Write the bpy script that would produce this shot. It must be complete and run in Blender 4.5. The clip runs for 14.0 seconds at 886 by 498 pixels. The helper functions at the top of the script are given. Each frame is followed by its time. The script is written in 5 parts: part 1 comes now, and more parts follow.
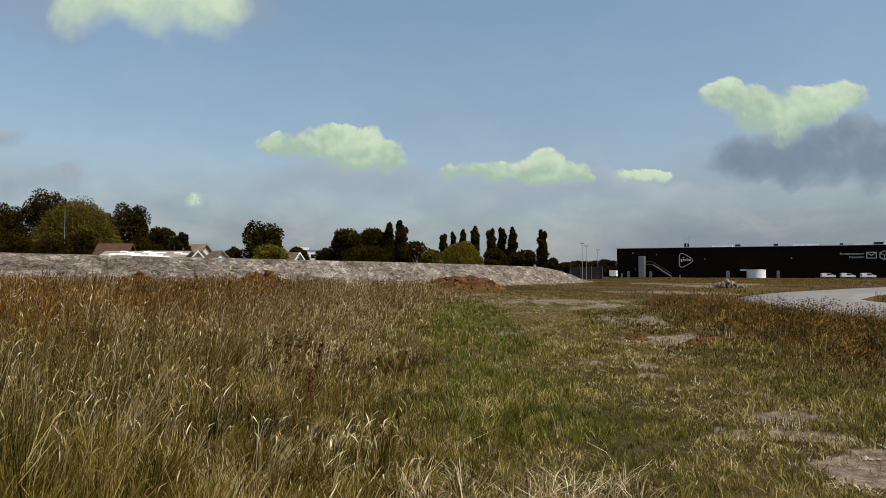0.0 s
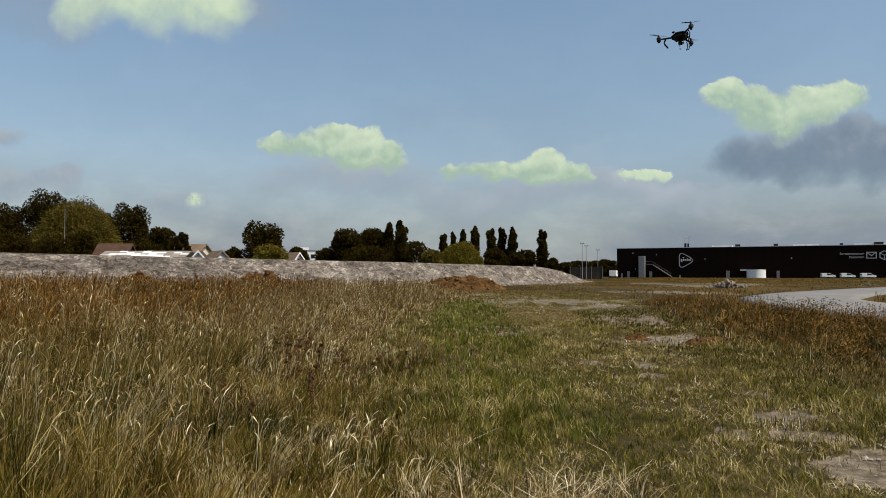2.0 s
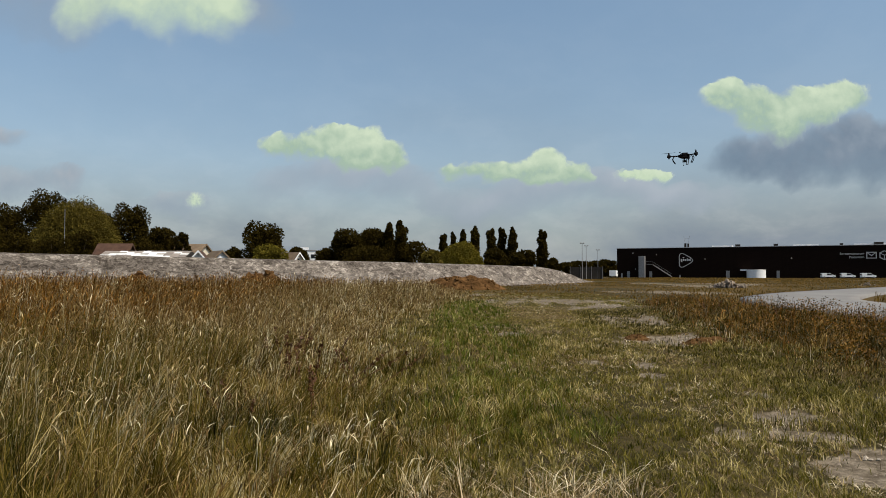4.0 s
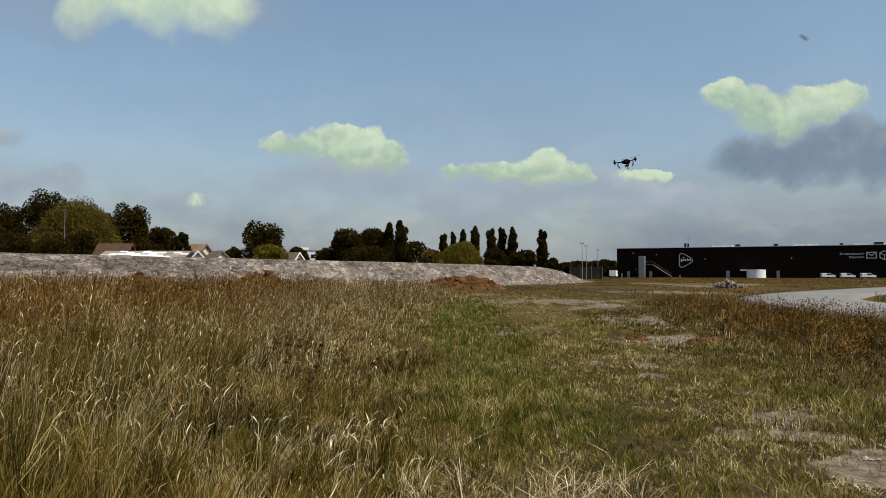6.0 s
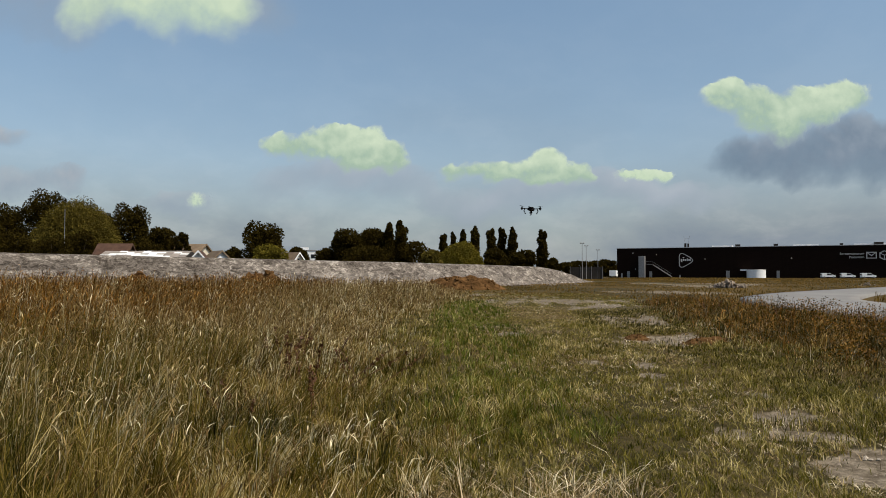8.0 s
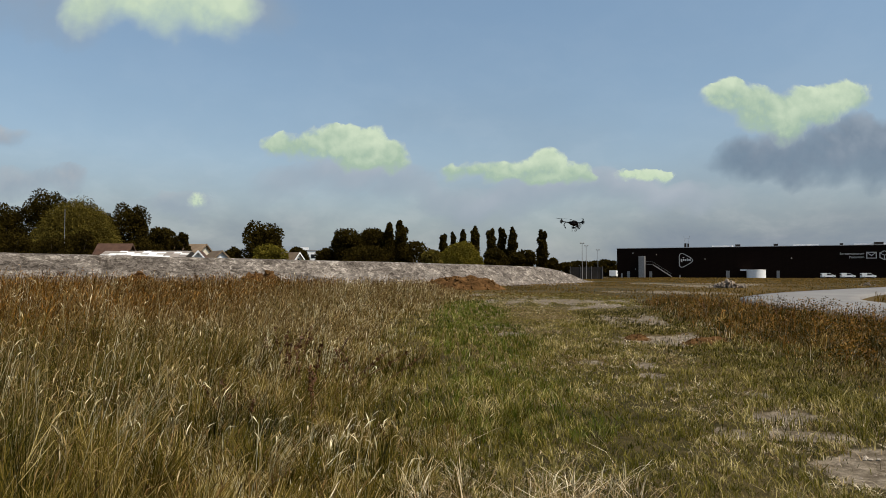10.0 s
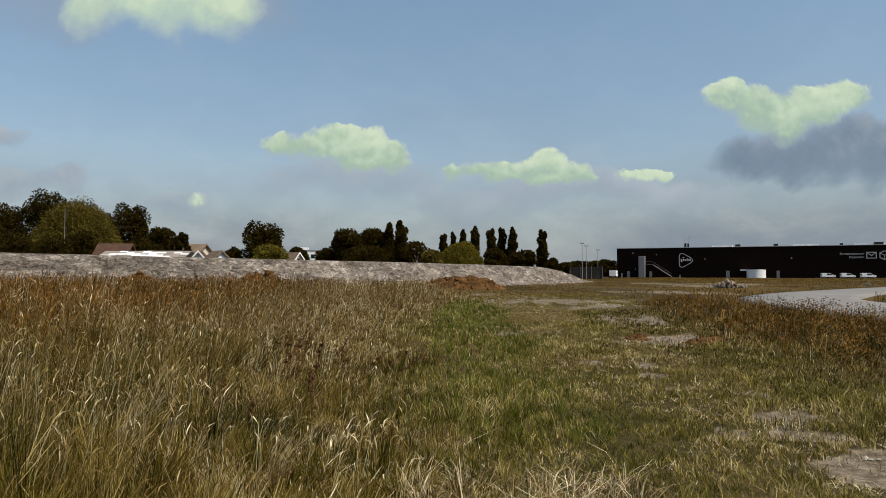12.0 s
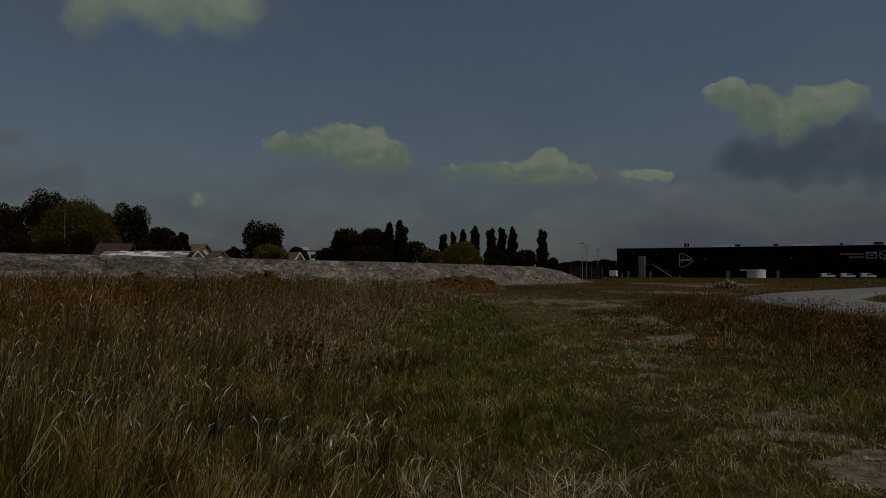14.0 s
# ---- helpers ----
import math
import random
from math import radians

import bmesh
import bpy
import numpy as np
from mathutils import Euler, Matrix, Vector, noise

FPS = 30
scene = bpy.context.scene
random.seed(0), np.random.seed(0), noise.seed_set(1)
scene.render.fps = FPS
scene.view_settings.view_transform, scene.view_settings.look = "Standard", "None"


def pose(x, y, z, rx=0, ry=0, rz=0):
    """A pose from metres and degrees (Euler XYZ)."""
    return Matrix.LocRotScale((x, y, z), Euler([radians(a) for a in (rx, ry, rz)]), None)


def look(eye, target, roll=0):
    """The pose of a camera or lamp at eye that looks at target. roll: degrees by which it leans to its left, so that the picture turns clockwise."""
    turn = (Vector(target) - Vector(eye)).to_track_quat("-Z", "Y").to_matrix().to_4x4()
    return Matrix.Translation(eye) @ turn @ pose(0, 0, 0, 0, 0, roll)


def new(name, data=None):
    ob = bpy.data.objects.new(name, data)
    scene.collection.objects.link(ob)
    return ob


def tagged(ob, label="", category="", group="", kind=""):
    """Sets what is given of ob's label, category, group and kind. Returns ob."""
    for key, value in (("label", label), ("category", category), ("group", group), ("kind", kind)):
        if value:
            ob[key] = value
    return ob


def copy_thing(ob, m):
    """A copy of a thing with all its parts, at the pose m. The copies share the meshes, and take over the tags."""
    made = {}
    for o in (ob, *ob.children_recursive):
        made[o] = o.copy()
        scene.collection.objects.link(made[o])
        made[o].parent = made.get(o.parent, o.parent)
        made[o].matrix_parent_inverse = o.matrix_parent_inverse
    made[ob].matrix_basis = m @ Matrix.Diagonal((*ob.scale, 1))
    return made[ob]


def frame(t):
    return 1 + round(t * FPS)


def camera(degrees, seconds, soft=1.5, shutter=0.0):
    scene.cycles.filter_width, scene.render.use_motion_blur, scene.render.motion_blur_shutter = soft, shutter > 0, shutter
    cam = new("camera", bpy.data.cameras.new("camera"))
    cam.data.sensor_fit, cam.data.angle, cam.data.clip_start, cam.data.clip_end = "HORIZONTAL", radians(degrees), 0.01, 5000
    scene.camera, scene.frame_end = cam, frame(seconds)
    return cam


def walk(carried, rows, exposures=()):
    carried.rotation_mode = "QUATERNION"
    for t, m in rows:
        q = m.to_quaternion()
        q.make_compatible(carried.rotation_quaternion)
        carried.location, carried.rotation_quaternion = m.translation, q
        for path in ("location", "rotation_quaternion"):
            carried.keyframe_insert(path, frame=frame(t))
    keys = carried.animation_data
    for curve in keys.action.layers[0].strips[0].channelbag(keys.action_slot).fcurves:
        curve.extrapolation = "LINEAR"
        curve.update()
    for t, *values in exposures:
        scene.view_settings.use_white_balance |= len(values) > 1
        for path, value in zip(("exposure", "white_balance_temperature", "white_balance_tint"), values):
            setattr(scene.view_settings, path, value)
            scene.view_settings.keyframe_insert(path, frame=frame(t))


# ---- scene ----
# ---------------------------------------------------------------- camera
cam = camera(62.0, 14.0, soft=0.75, shutter=0.25)
EYE = (0.0, 0.0, 1.6)
AIM = (0.0, 100.0, 1.6 + 100.0 * math.tan(radians(1.888)))
walk(cam, [(0.0, look(EYE, AIM)), (14.0, look(EYE, AIM))],
     exposures=[(0.0, 0.0), (12.2, 0.0), (12.5, -0.38), (13.0, -0.85), (13.5, -1.5), (14.0, -2.2)])

# ---------------------------------------------------------------- sky and sun
SUN_AZ, SUN_EL = 118.0, 54.0          # degrees clockwise from +Y, degrees up
rng = np.random.default_rng(7)


def links(tree, *pairs):
    for a, b in pairs:
        tree.links.new(a, b)


def ramp(tree, fac, stops):
    n = tree.nodes.new("ShaderNodeValToRGB")
    els = n.color_ramp.elements
    while len(els) < len(stops):
        els.new(0.5)
    for e, (p, c) in zip(els, stops):
        e.position, e.color = p, (c[0], c[1], c[2], 1) if len(c) == 3 else c
    tree.links.new(fac, n.inputs[0])
    return n.outputs[0]


def fnoise(tree, vec, scale, detail=4.0, rough=0.55, dist=0.0):
    n = tree.nodes.new("ShaderNodeTexNoise")
    n.inputs["Scale"].default_value, n.inputs["Detail"].default_value = scale, detail
    n.inputs["Roughness"].default_value, n.inputs["Distortion"].default_value = rough, dist
    if vec is not None:
        tree.links.new(vec, n.inputs["Vector"])
    return n.outputs[0]


def calc(tree, op, a, b=0.0, clamp=False):
    n = tree.nodes.new("ShaderNodeMath")
    n.operation, n.use_clamp = op, clamp
    for i, v in enumerate((a, b)):
        if isinstance(v, (int, float)):
            n.inputs[i].default_value = v
        else:
            tree.links.new(v, n.inputs[i])
    return n.outputs[0]


def blend(tree, fac, a, b, mode="MIX"):
    n = tree.nodes.new("ShaderNodeMix")
    n.data_type, n.blend_type = "RGBA", mode
    for k, v in ((0, fac), (6, a), (7, b)):
        if isinstance(v, (int, float)):
            n.inputs[k].default_value = v
        elif isinstance(v, tuple):
            n.inputs[k].default_value = (*v, 1)
        else:
            tree.links.new(v, n.inputs[k])
    return n.outputs[2]


def make_world():
    w = bpy.data.worlds.new("sky")
    scene.world = w
    w.use_nodes = True
    t = w.node_tree
    t.nodes.clear()
    out, bg = t.nodes.new("ShaderNodeOutputWorld"), t.nodes.new("ShaderNodeBackground")
    sky = t.nodes.new("ShaderNodeTexSky")
    sky.sky_type, sky.sun_disc = "NISHITA", False
    sky.sun_elevation, sky.sun_rotation = radians(SUN_EL), radians(SUN_AZ)
    sky.air_density, sky.dust_density, sky.ozone_density = 1.0, 0.7, 1.0
    co = t.nodes.new("ShaderNodeTexCoord").outputs["Generated"]
    sep = t.nodes.new("ShaderNodeSeparateXYZ")
    links(t, (co, sep.inputs[0]))
    mp = t.nodes.new("ShaderNodeMapping")
    mp.inputs["Scale"].default_value = (1.0, 1.0, 2.0)
    links(t, (co, mp.inputs[0]))
    big = fnoise(t, mp.outputs[0], 3.4, 6, 0.55, 0.4)
    fine = fnoise(t, mp.outputs[0], 11.0, 6, 0.6, 0.2)
    # haze and cloud veil, thick towards the horizon
    low = ramp(t, sep.outputs[2], [(0.0, (1, 1, 1)), (0.075, (0.72, 0.72, 0.72)), (0.15, (0.28, 0.28, 0.28)), (0.25, (0.13, 0.13, 0.13)), (0.36, (0.08, 0.08, 0.08)), (0.6, (0.08, 0.08, 0.08))])
    wisp = calc(t, "MULTIPLY_ADD", big, 1.5)
    wisp.node.inputs[2].default_value = -0.28
    fac = calc(t, "MULTIPLY", low, wisp, True)
    fac2 = calc(t, "ADD", fac, calc(t, "MULTIPLY", low, 0.45), True)
    veil = ramp(t, fine, [(0.36, (1.95, 2.38, 2.92)), (0.5, (2.2, 2.6, 3.06)), (0.64, (2.75, 3.1, 3.5))])
    col = blend(t, fac2, sky.outputs[0], veil)
    # colour factor on the sky, brighter with height
    lift = ramp(t, sep.outputs[2], [(0.0, (0.98, 0.97, 0.96)), (0.12, (1.0, 0.98, 0.95)), (0.22, (1.06, 1.06, 1.00)), (0.36, (1.17, 1.19, 1.10)), (1.0, (1.1, 1.12, 1.08))])
    lift_node = t.nodes.new("ShaderNodeVectorMath")
    lift_node.operation = "MULTIPLY"
    links(t, (col, lift_node.inputs[0]), (lift, lift_node.inputs[1]))
    col = lift_node.outputs[0]
    links(t, (col, bg.inputs[0]), (bg.outputs[0], out.inputs[0]))
    bg.inputs[1].default_value = 0.117


make_world()
sun = new("sun", bpy.data.lights.new("sun", "SUN"))
sun.data.energy, sun.data.angle, sun.data.color = 5.0, radians(0.6), (1.0, 0.92, 0.80)
a, e = radians(SUN_AZ), radians(SUN_EL)
sun.matrix_world = look((60, -20, 80), Vector((60, -20, 80)) - Vector((math.sin(a) * math.cos(e), math.cos(a) * math.cos(e), math.sin(e))))

# ---------------------------------------------------------------- materials


def mat(name, c1, c2, rough=0.8, scale=4.0, fine=40.0, bump=0.15, metal=0.0, island=0.0, obj=0.0, stretch=(1, 1, 1), trans=0.0, spec=0.3):
    """Two colours mixed by noise at two scales, with relief; island and obj: spread of brightness from piece to piece."""
    m = bpy.data.materials.new(name)
    m.use_nodes = True
    t = m.node_tree
    b = t.nodes["Principled BSDF"]
    co = t.nodes.new("ShaderNodeTexCoord").outputs["Object"]
    mp = t.nodes.new("ShaderNodeMapping")
    mp.inputs["Scale"].default_value = stretch
    links(t, (co, mp.inputs[0]))
    n1, n2 = fnoise(t, mp.outputs[0], scale, 5), fnoise(t, mp.outputs[0], fine, 3, 0.6)
    mixv = calc(t, "ADD", calc(t, "MULTIPLY", n1, 0.65), calc(t, "MULTIPLY", n2, 0.35))
    col = ramp(t, mixv, [(0.36, c1), (0.64, c2)])
    for amount, node, sock in ((island, "ShaderNodeNewGeometry", "Random Per Island"), (obj, "ShaderNodeObjectInfo", "Random")):
        if amount:
            r = t.nodes.new(node).outputs[sock]
            v = calc(t, "MULTIPLY_ADD", r, 2 * amount)
            v.node.inputs[2].default_value = 1 - amount
            hsv = t.nodes.new("ShaderNodeHueSaturation")
            links(t, (v, hsv.inputs["Value"]), (col, hsv.inputs["Color"]))
            col = hsv.outputs[0]
    links(t, (col, b.inputs["Base Color"]))
    b.inputs["Roughness"].default_value, b.inputs["Metallic"].default_value = rough, metal
    b.inputs["Specular IOR Level"].default_value = spec
    if bump:
        bn = t.nodes.new("ShaderNodeBump")
        bn.inputs["Strength"].default_value, bn.inputs["Distance"].default_value = bump, 0.03
        links(t, (mixv, bn.inputs["Height"]), (bn.outputs[0], b.inputs["Normal"]))
    if trans:
        tr = t.nodes.new("ShaderNodeBsdfTranslucent")
        mx = t.nodes.new("ShaderNodeMixShader")
        mx.inputs[0].default_value = trans
        links(t, (col, tr.inputs[0]), (b.outputs[0], mx.inputs[1]), (tr.outputs[0], mx.inputs[2]), (mx.outputs[0], t.nodes["Material Output"].inputs[0]))
    return m


def blade_mat(name, stops, trans=0.25, patch=0.6):
    """Grass: colour by blade and by broad patches of the field."""
    m = bpy.data.materials.new(name)
    m.use_nodes = True
    t = m.node_tree
    b = t.nodes["Principled BSDF"]
    co = t.nodes.new("ShaderNodeTexCoord").outputs["Object"]
    r = t.nodes.new("ShaderNodeNewGeometry").outputs["Random Per Island"]
    n = fnoise(t, co, patch, 4, 0.6)
    at = t.nodes.new("ShaderNodeAttribute")
    at.attribute_name = "tone"
    own = calc(t, "ADD", calc(t, "MULTIPLY", r, 0.55), calc(t, "MULTIPLY", at.outputs["Fac"], 0.34))
    f = calc(t, "ADD", own, calc(t, "MULTIPLY_ADD", n, 1.3), True)
    f.node.inputs[1].links[0].from_node.inputs[2].default_value = -0.62
    col = ramp(t, f, stops)
    links(t, (col, b.inputs["Base Color"]))
    b.inputs["Roughness"].default_value, b.inputs["Specular IOR Level"].default_value = 0.45, 0.10
    tr = t.nodes.new("ShaderNodeBsdfTranslucent")
    mx = t.nodes.new("ShaderNodeMixShader")
    mx.inputs[0].default_value = trans
    links(t, (col, tr.inputs[0]), (b.outputs[0], mx.inputs[1]), (tr.outputs[0], mx.inputs[2]), (mx.outputs[0], t.nodes["Material Output"].inputs[0]))
    return m


M_TALL = blade_mat("meadow_grass", [(0.0, (0.006, 0.006, 0.001)), (0.28, (0.040, 0.036, 0.003)), (0.52, (0.115, 0.085, 0.010)), (0.78, (0.225, 0.150, 0.030)), (1.0, (0.74, 0.57, 0.24))], 0.15, 0.7)
M_SEED = blade_mat("seed_heads", [(0.0, (0.045, 0.022, 0.005)), (0.45, (0.17, 0.10, 0.028)), (0.75, (0.42, 0.30, 0.13)), (1.0, (0.9, 0.81, 0.55))], 0.15, 0.5)
M_STRAW = blade_mat("straw", [(0.0, (0.10, 0.062, 0.012)), (0.4, (0.46, 0.33, 0.12)), (0.9, (0.95, 0.86, 0.58))], 0.12, 1.2)
M_HAY = blade_mat("dry_hay", [(0.0, (0.055, 0.032, 0.010)), (0.45, (0.33, 0.225, 0.10)), (1.0, (0.92, 0.82, 0.58))], 0.1, 2.2)
M_SHORT = blade_mat("mown_grass", [(0.0, (0.014, 0.015, 0.002)), (0.33, (0.088, 0.082, 0.006)), (0.63, (0.215, 0.165, 0.030)), (1.0, (0.74, 0.60, 0.28))], 0.15, 0.9)
M_WEED = blade_mat("weeds", [(0.0, (0.006, 0.006, 0.001)), (0.4, (0.040, 0.033, 0.003)), (0.68, (0.14, 0.072, 0.010)), (1.0, (0.42, 0.29, 0.09))], 0.15, 0.5)
M_DRY = blade_mat("dry_brown_grass", [(0.0, (0.035, 0.030, 0.004)), (0.5, (0.13, 0.074, 0.010)), (1.0, (0.32, 0.19, 0.04))], 0.15, 0.2)
M_DEEP = blade_mat("deep_green_grass", [(0.0, (0.004, 0.004, 0.001)), (0.4, (0.030, 0.029, 0.002)), (0.75, (0.095, 0.076, 0.008)), (1.0, (0.42, 0.32, 0.12))], 0.15, 0.8)
M_RUST = blade_mat("rusty_grass", [(0.0, (0.012, 0.006, 0.001)), (0.35, (0.070, 0.031, 0.003)), (0.62, (0.21, 0.085, 0.010)), (0.85, (0.40, 0.19, 0.03)), (1.0, (0.62, 0.40, 0.12))], 0.15, 0.35)
M_LUSH = blade_mat("lush_grass", [(0.0, (0.012, 0.017, 0.002)), (0.4, (0.066, 0.090, 0.005)), (0.75, (0.150, 0.160, 0.018)), (1.0, (0.50, 0.45, 0.17))], 0.15, 0.6)
M_FORB = blade_mat("weed_leaves", [(0.0, (0.008, 0.009, 0.001)), (0.35, (0.048, 0.040, 0.003)), (0.65, (0.20, 0.092, 0.010)), (1.0, (0.40, 0.22, 0.05))], 0.15, 0.9)
M_DOCK = blade_mat("dock_seed", [(0.0, (0.06, 0.026, 0.010)), (0.6, (0.14, 0.065, 0.026)), (1.0, (0.32, 0.19, 0.09))], 0.1, 2.0)


def leaf_mat(name, dark, light):
    return mat(name, dark, light, rough=0.8, scale=0.35, fine=3.0, bump=0.0, island=0.32, trans=0.3, spec=0.02)


M_LEAF = leaf_mat("leaf_dark_green", (0.020, 0.014, 0.002), (0.044, 0.031, 0.005))
M_WILLOW = leaf_mat("leaf_willow", (0.075, 0.057, 0.010), (0.135, 0.103, 0.019))
M_OLIVE = leaf_mat("leaf_olive", (0.095, 0.078, 0.010), (0.168, 0.132, 0.018))
M_BLOSSOM = leaf_mat("blossom", (0.35, 0.33, 0.22), (0.6, 0.58, 0.45))
M_BARK = mat("bark", (0.06, 0.045, 0.03), (0.13, 0.10, 0.075), 0.9, 2, 20, 0.4, stretch=(3, 3, 0.4))
M_SOIL = mat("brown_soil", (0.046, 0.023, 0.008), (0.155, 0.080, 0.030), 0.95, 1.2, 9, 0.9, spec=0.03)
M_ROAD = mat("pale_concrete", (0.15, 0.138, 0.125), (0.22, 0.208, 0.19), 0.85, 0.25, 6, 0.1)
M_RUBBLE = mat("rubble", (0.17, 0.13, 0.095), (0.36, 0.295, 0.225), 0.9, 3, 20, 0.4, obj=0.25, spec=0.04)
M_BLACK = mat("black_steel_cladding", (0.008, 0.0045, 0.003), (0.015, 0.009, 0.007), 0.85, 0.1, 2, 0.02, spec=0.03)
M_WHITE = mat("white_paint", (0.72, 0.72, 0.70), (0.82, 0.82, 0.80), 0.5, 1.0, 8, 0.02)
M_SIGN = mat("white_sign_paint", (0.50, 0.48, 0.46), (0.60, 0.58, 0.56), 0.6, 1.0, 8, 0.0)
M_GREY = mat("galvanised_steel", (0.20, 0.19, 0.18), (0.30, 0.29, 0.28), 0.55, 2.0, 12, 0.05, metal=0.3)
M_DARKWALL = mat("dark_timber", (0.015, 0.012, 0.010), (0.035, 0.028, 0.022), 0.8, 0.6, 6, 0.2)
M_GLASS = mat("dark_window_glass", (0.01, 0.012, 0.014), (0.02, 0.022, 0.025), 0.08, 1, 4, 0.0, spec=0.6)
M_TILE = mat("brown_roof_tiles", (0.050, 0.024, 0.014), (0.095, 0.050, 0.030), 0.85, 1.2, 14, 0.3)
M_TAN = mat("tan_roof", (0.13, 0.09, 0.055), (0.21, 0.15, 0.095), 0.85, 1.2, 14, 0.2)
M_PLASTER = mat("cream_plaster", (0.55, 0.48, 0.36), (0.66, 0.60, 0.48), 0.85, 1.5, 10, 0.1)
M_RUBBER = mat("black_rubber", (0.012, 0.012, 0.012), (0.025, 0.025, 0.025), 0.85, 8, 60, 0.1)
M_CARBON = mat("black_carbon_fibre", (0.003, 0.0025, 0.0025), (0.007, 0.006, 0.006), 0.6, 30, 300, 0.02, spec=0.15)
M_HULL = mat("dark_red_brown_shell", (0.006, 0.003, 0.002), (0.013, 0.006, 0.004), 0.6, 20, 200, 0.02, spec=0.15)
M_RED = mat("red_lamp_plastic", (0.25, 0.02, 0.015), (0.35, 0.03, 0.02), 0.4, 5, 30, 0.0)

# ---------------------------------------------------------------- mesh helpers


def mesh_tris(name, co, tri, material, label="", category="", kind="", smooth=False):
    """An object from numpy arrays of places and triangles."""
    me = bpy.data.meshes.new(name)
    co, tri = np.asarray(co, np.float32), np.asarray(tri, np.int32)
    me.vertices.add(len(co))
    me.vertices.foreach_set("co", co.ravel())
    me.loops.add(tri.size)
    me.loops.foreach_set("vertex_index", tri.ravel())
    me.polygons.add(len(tri))
    me.polygons.foreach_set("loop_start", np.arange(0, tri.size, 3, dtype=np.int32))
    me.polygons.foreach_set("use_smooth", np.full(len(tri), smooth))
    me.update(calc_edges=True)
    me.materials.append(material)
    return tagged(new(name, me), label, category, "", kind)


def finish(name, bm, material, smooth=False):
    me = bpy.data.meshes.new(name)
    bmesh.ops.recalc_face_normals(bm, faces=bm.faces)
    for f in bm.faces:
        f.smooth = smooth
    bm.to_mesh(me)
    bm.free()
    me.materials.append(material)
    return new(name, me)


def part(name, bm, material, parent, label="", smooth=False):
    ob = finish(name, bm, material, smooth)
    ob.parent = parent
    return tagged(ob, label)


def piece(name, me, parent, m):
    """A repeat of a mesh under a parent."""
    ob = new(name, me)
    ob.parent = parent
    ob.matrix_basis = m
    return ob


def empty(name, m, label, category, group="", kind=""):
    ob = new(name)
    ob.empty_display_size = 0.1
    ob.matrix_basis = m
    return tagged(ob, label, category, group, kind)


def box(bm, x0, x1, y0, y1, z0, z1, m=None, bevel=0.0):
    r = bmesh.ops.create_cube(bm, size=1.0, matrix=(m or Matrix()) @ Matrix.LocRotScale(((x0 + x1) / 2, (y0 + y1) / 2, (z0 + z1) / 2), None, (x1 - x0, y1 - y0, z1 - z0)))
    if bevel:
        es = {ed for v in r["verts"] for ed in v.link_edges}
        bmesh.ops.bevel(bm, geom=list(es), offset=bevel, segments=2, affect="EDGES", profile=0.5)
    return bm


def tube(bm, p0, p1, r0, r1, n=8):
    p0, p1 = Vector(p0), Vector(p1)
    d = p1 - p0
    m = Matrix.Translation((p0 + p1) / 2) @ d.to_track_quat("Z", "Y").to_matrix().to_4x4()
    bmesh.ops.create_cone(bm, cap_ends=True, segments=n, radius1=r0, radius2=max(r1, 1e-4), depth=d.length, matrix=m)
    return bm


def prism(bm, pts, y0, y1):
    """A closed outline in the xz plane, pushed from y0 to y1."""
    lo, hi = [bm.verts.new((x, y0, z)) for x, z in pts], [bm.verts.new((x, y1, z)) for x, z in pts]
    bm.faces.new(lo)
    bm.faces.new(hi[::-1])
    for i in range(len(pts)):
        j = (i + 1) % len(pts)
        bm.faces.new((lo[j], lo[i], hi[i], hi[j]))
    return bm


def fbm(x, y, seed=0, octaves=4):
    """Smooth numpy noise, about -1 to 1."""
    out, amp = np.zeros_like(x, dtype=float), 0.5
    r = np.random.default_rng(100 + seed)
    for _ in range(octaves):
        for _ in range(3):
            th, ph = r.uniform(0, 2 * math.pi, 2)
            out = out + amp / 2 * np.sin((x * math.cos(th) + y * math.sin(th)) * r.uniform(0.8, 1.3) + ph)
        x, y, amp = x * 2.03 + 1.7, y * 2.03 - 0.9, amp * 0.55
    return out


# ---------------------------------------------------------------- ground
def smooth01(v):
    v = np.clip(v, 0, 1)
    return v * v * (3 - 2 * v)


def ground_z(x, y):
    x, y = np.asarray(x, float), np.asarray(y, float)
    near = smooth01((160 - np.hypot(x, y)) / 60)
    z = 0.05 * fbm(x * 0.45, y * 0.45, 1) * near
    z = z + 0.42 * smooth01((-x - 5) / 14) * smooth01((y - 8) / 16) * smooth01((70 - y) / 30)
    z = z + 0.16 * smooth01((x - 5.5) / 3) * smooth01((13.2 - x) / 2) * smooth01((42 - y) / 8)
    return z


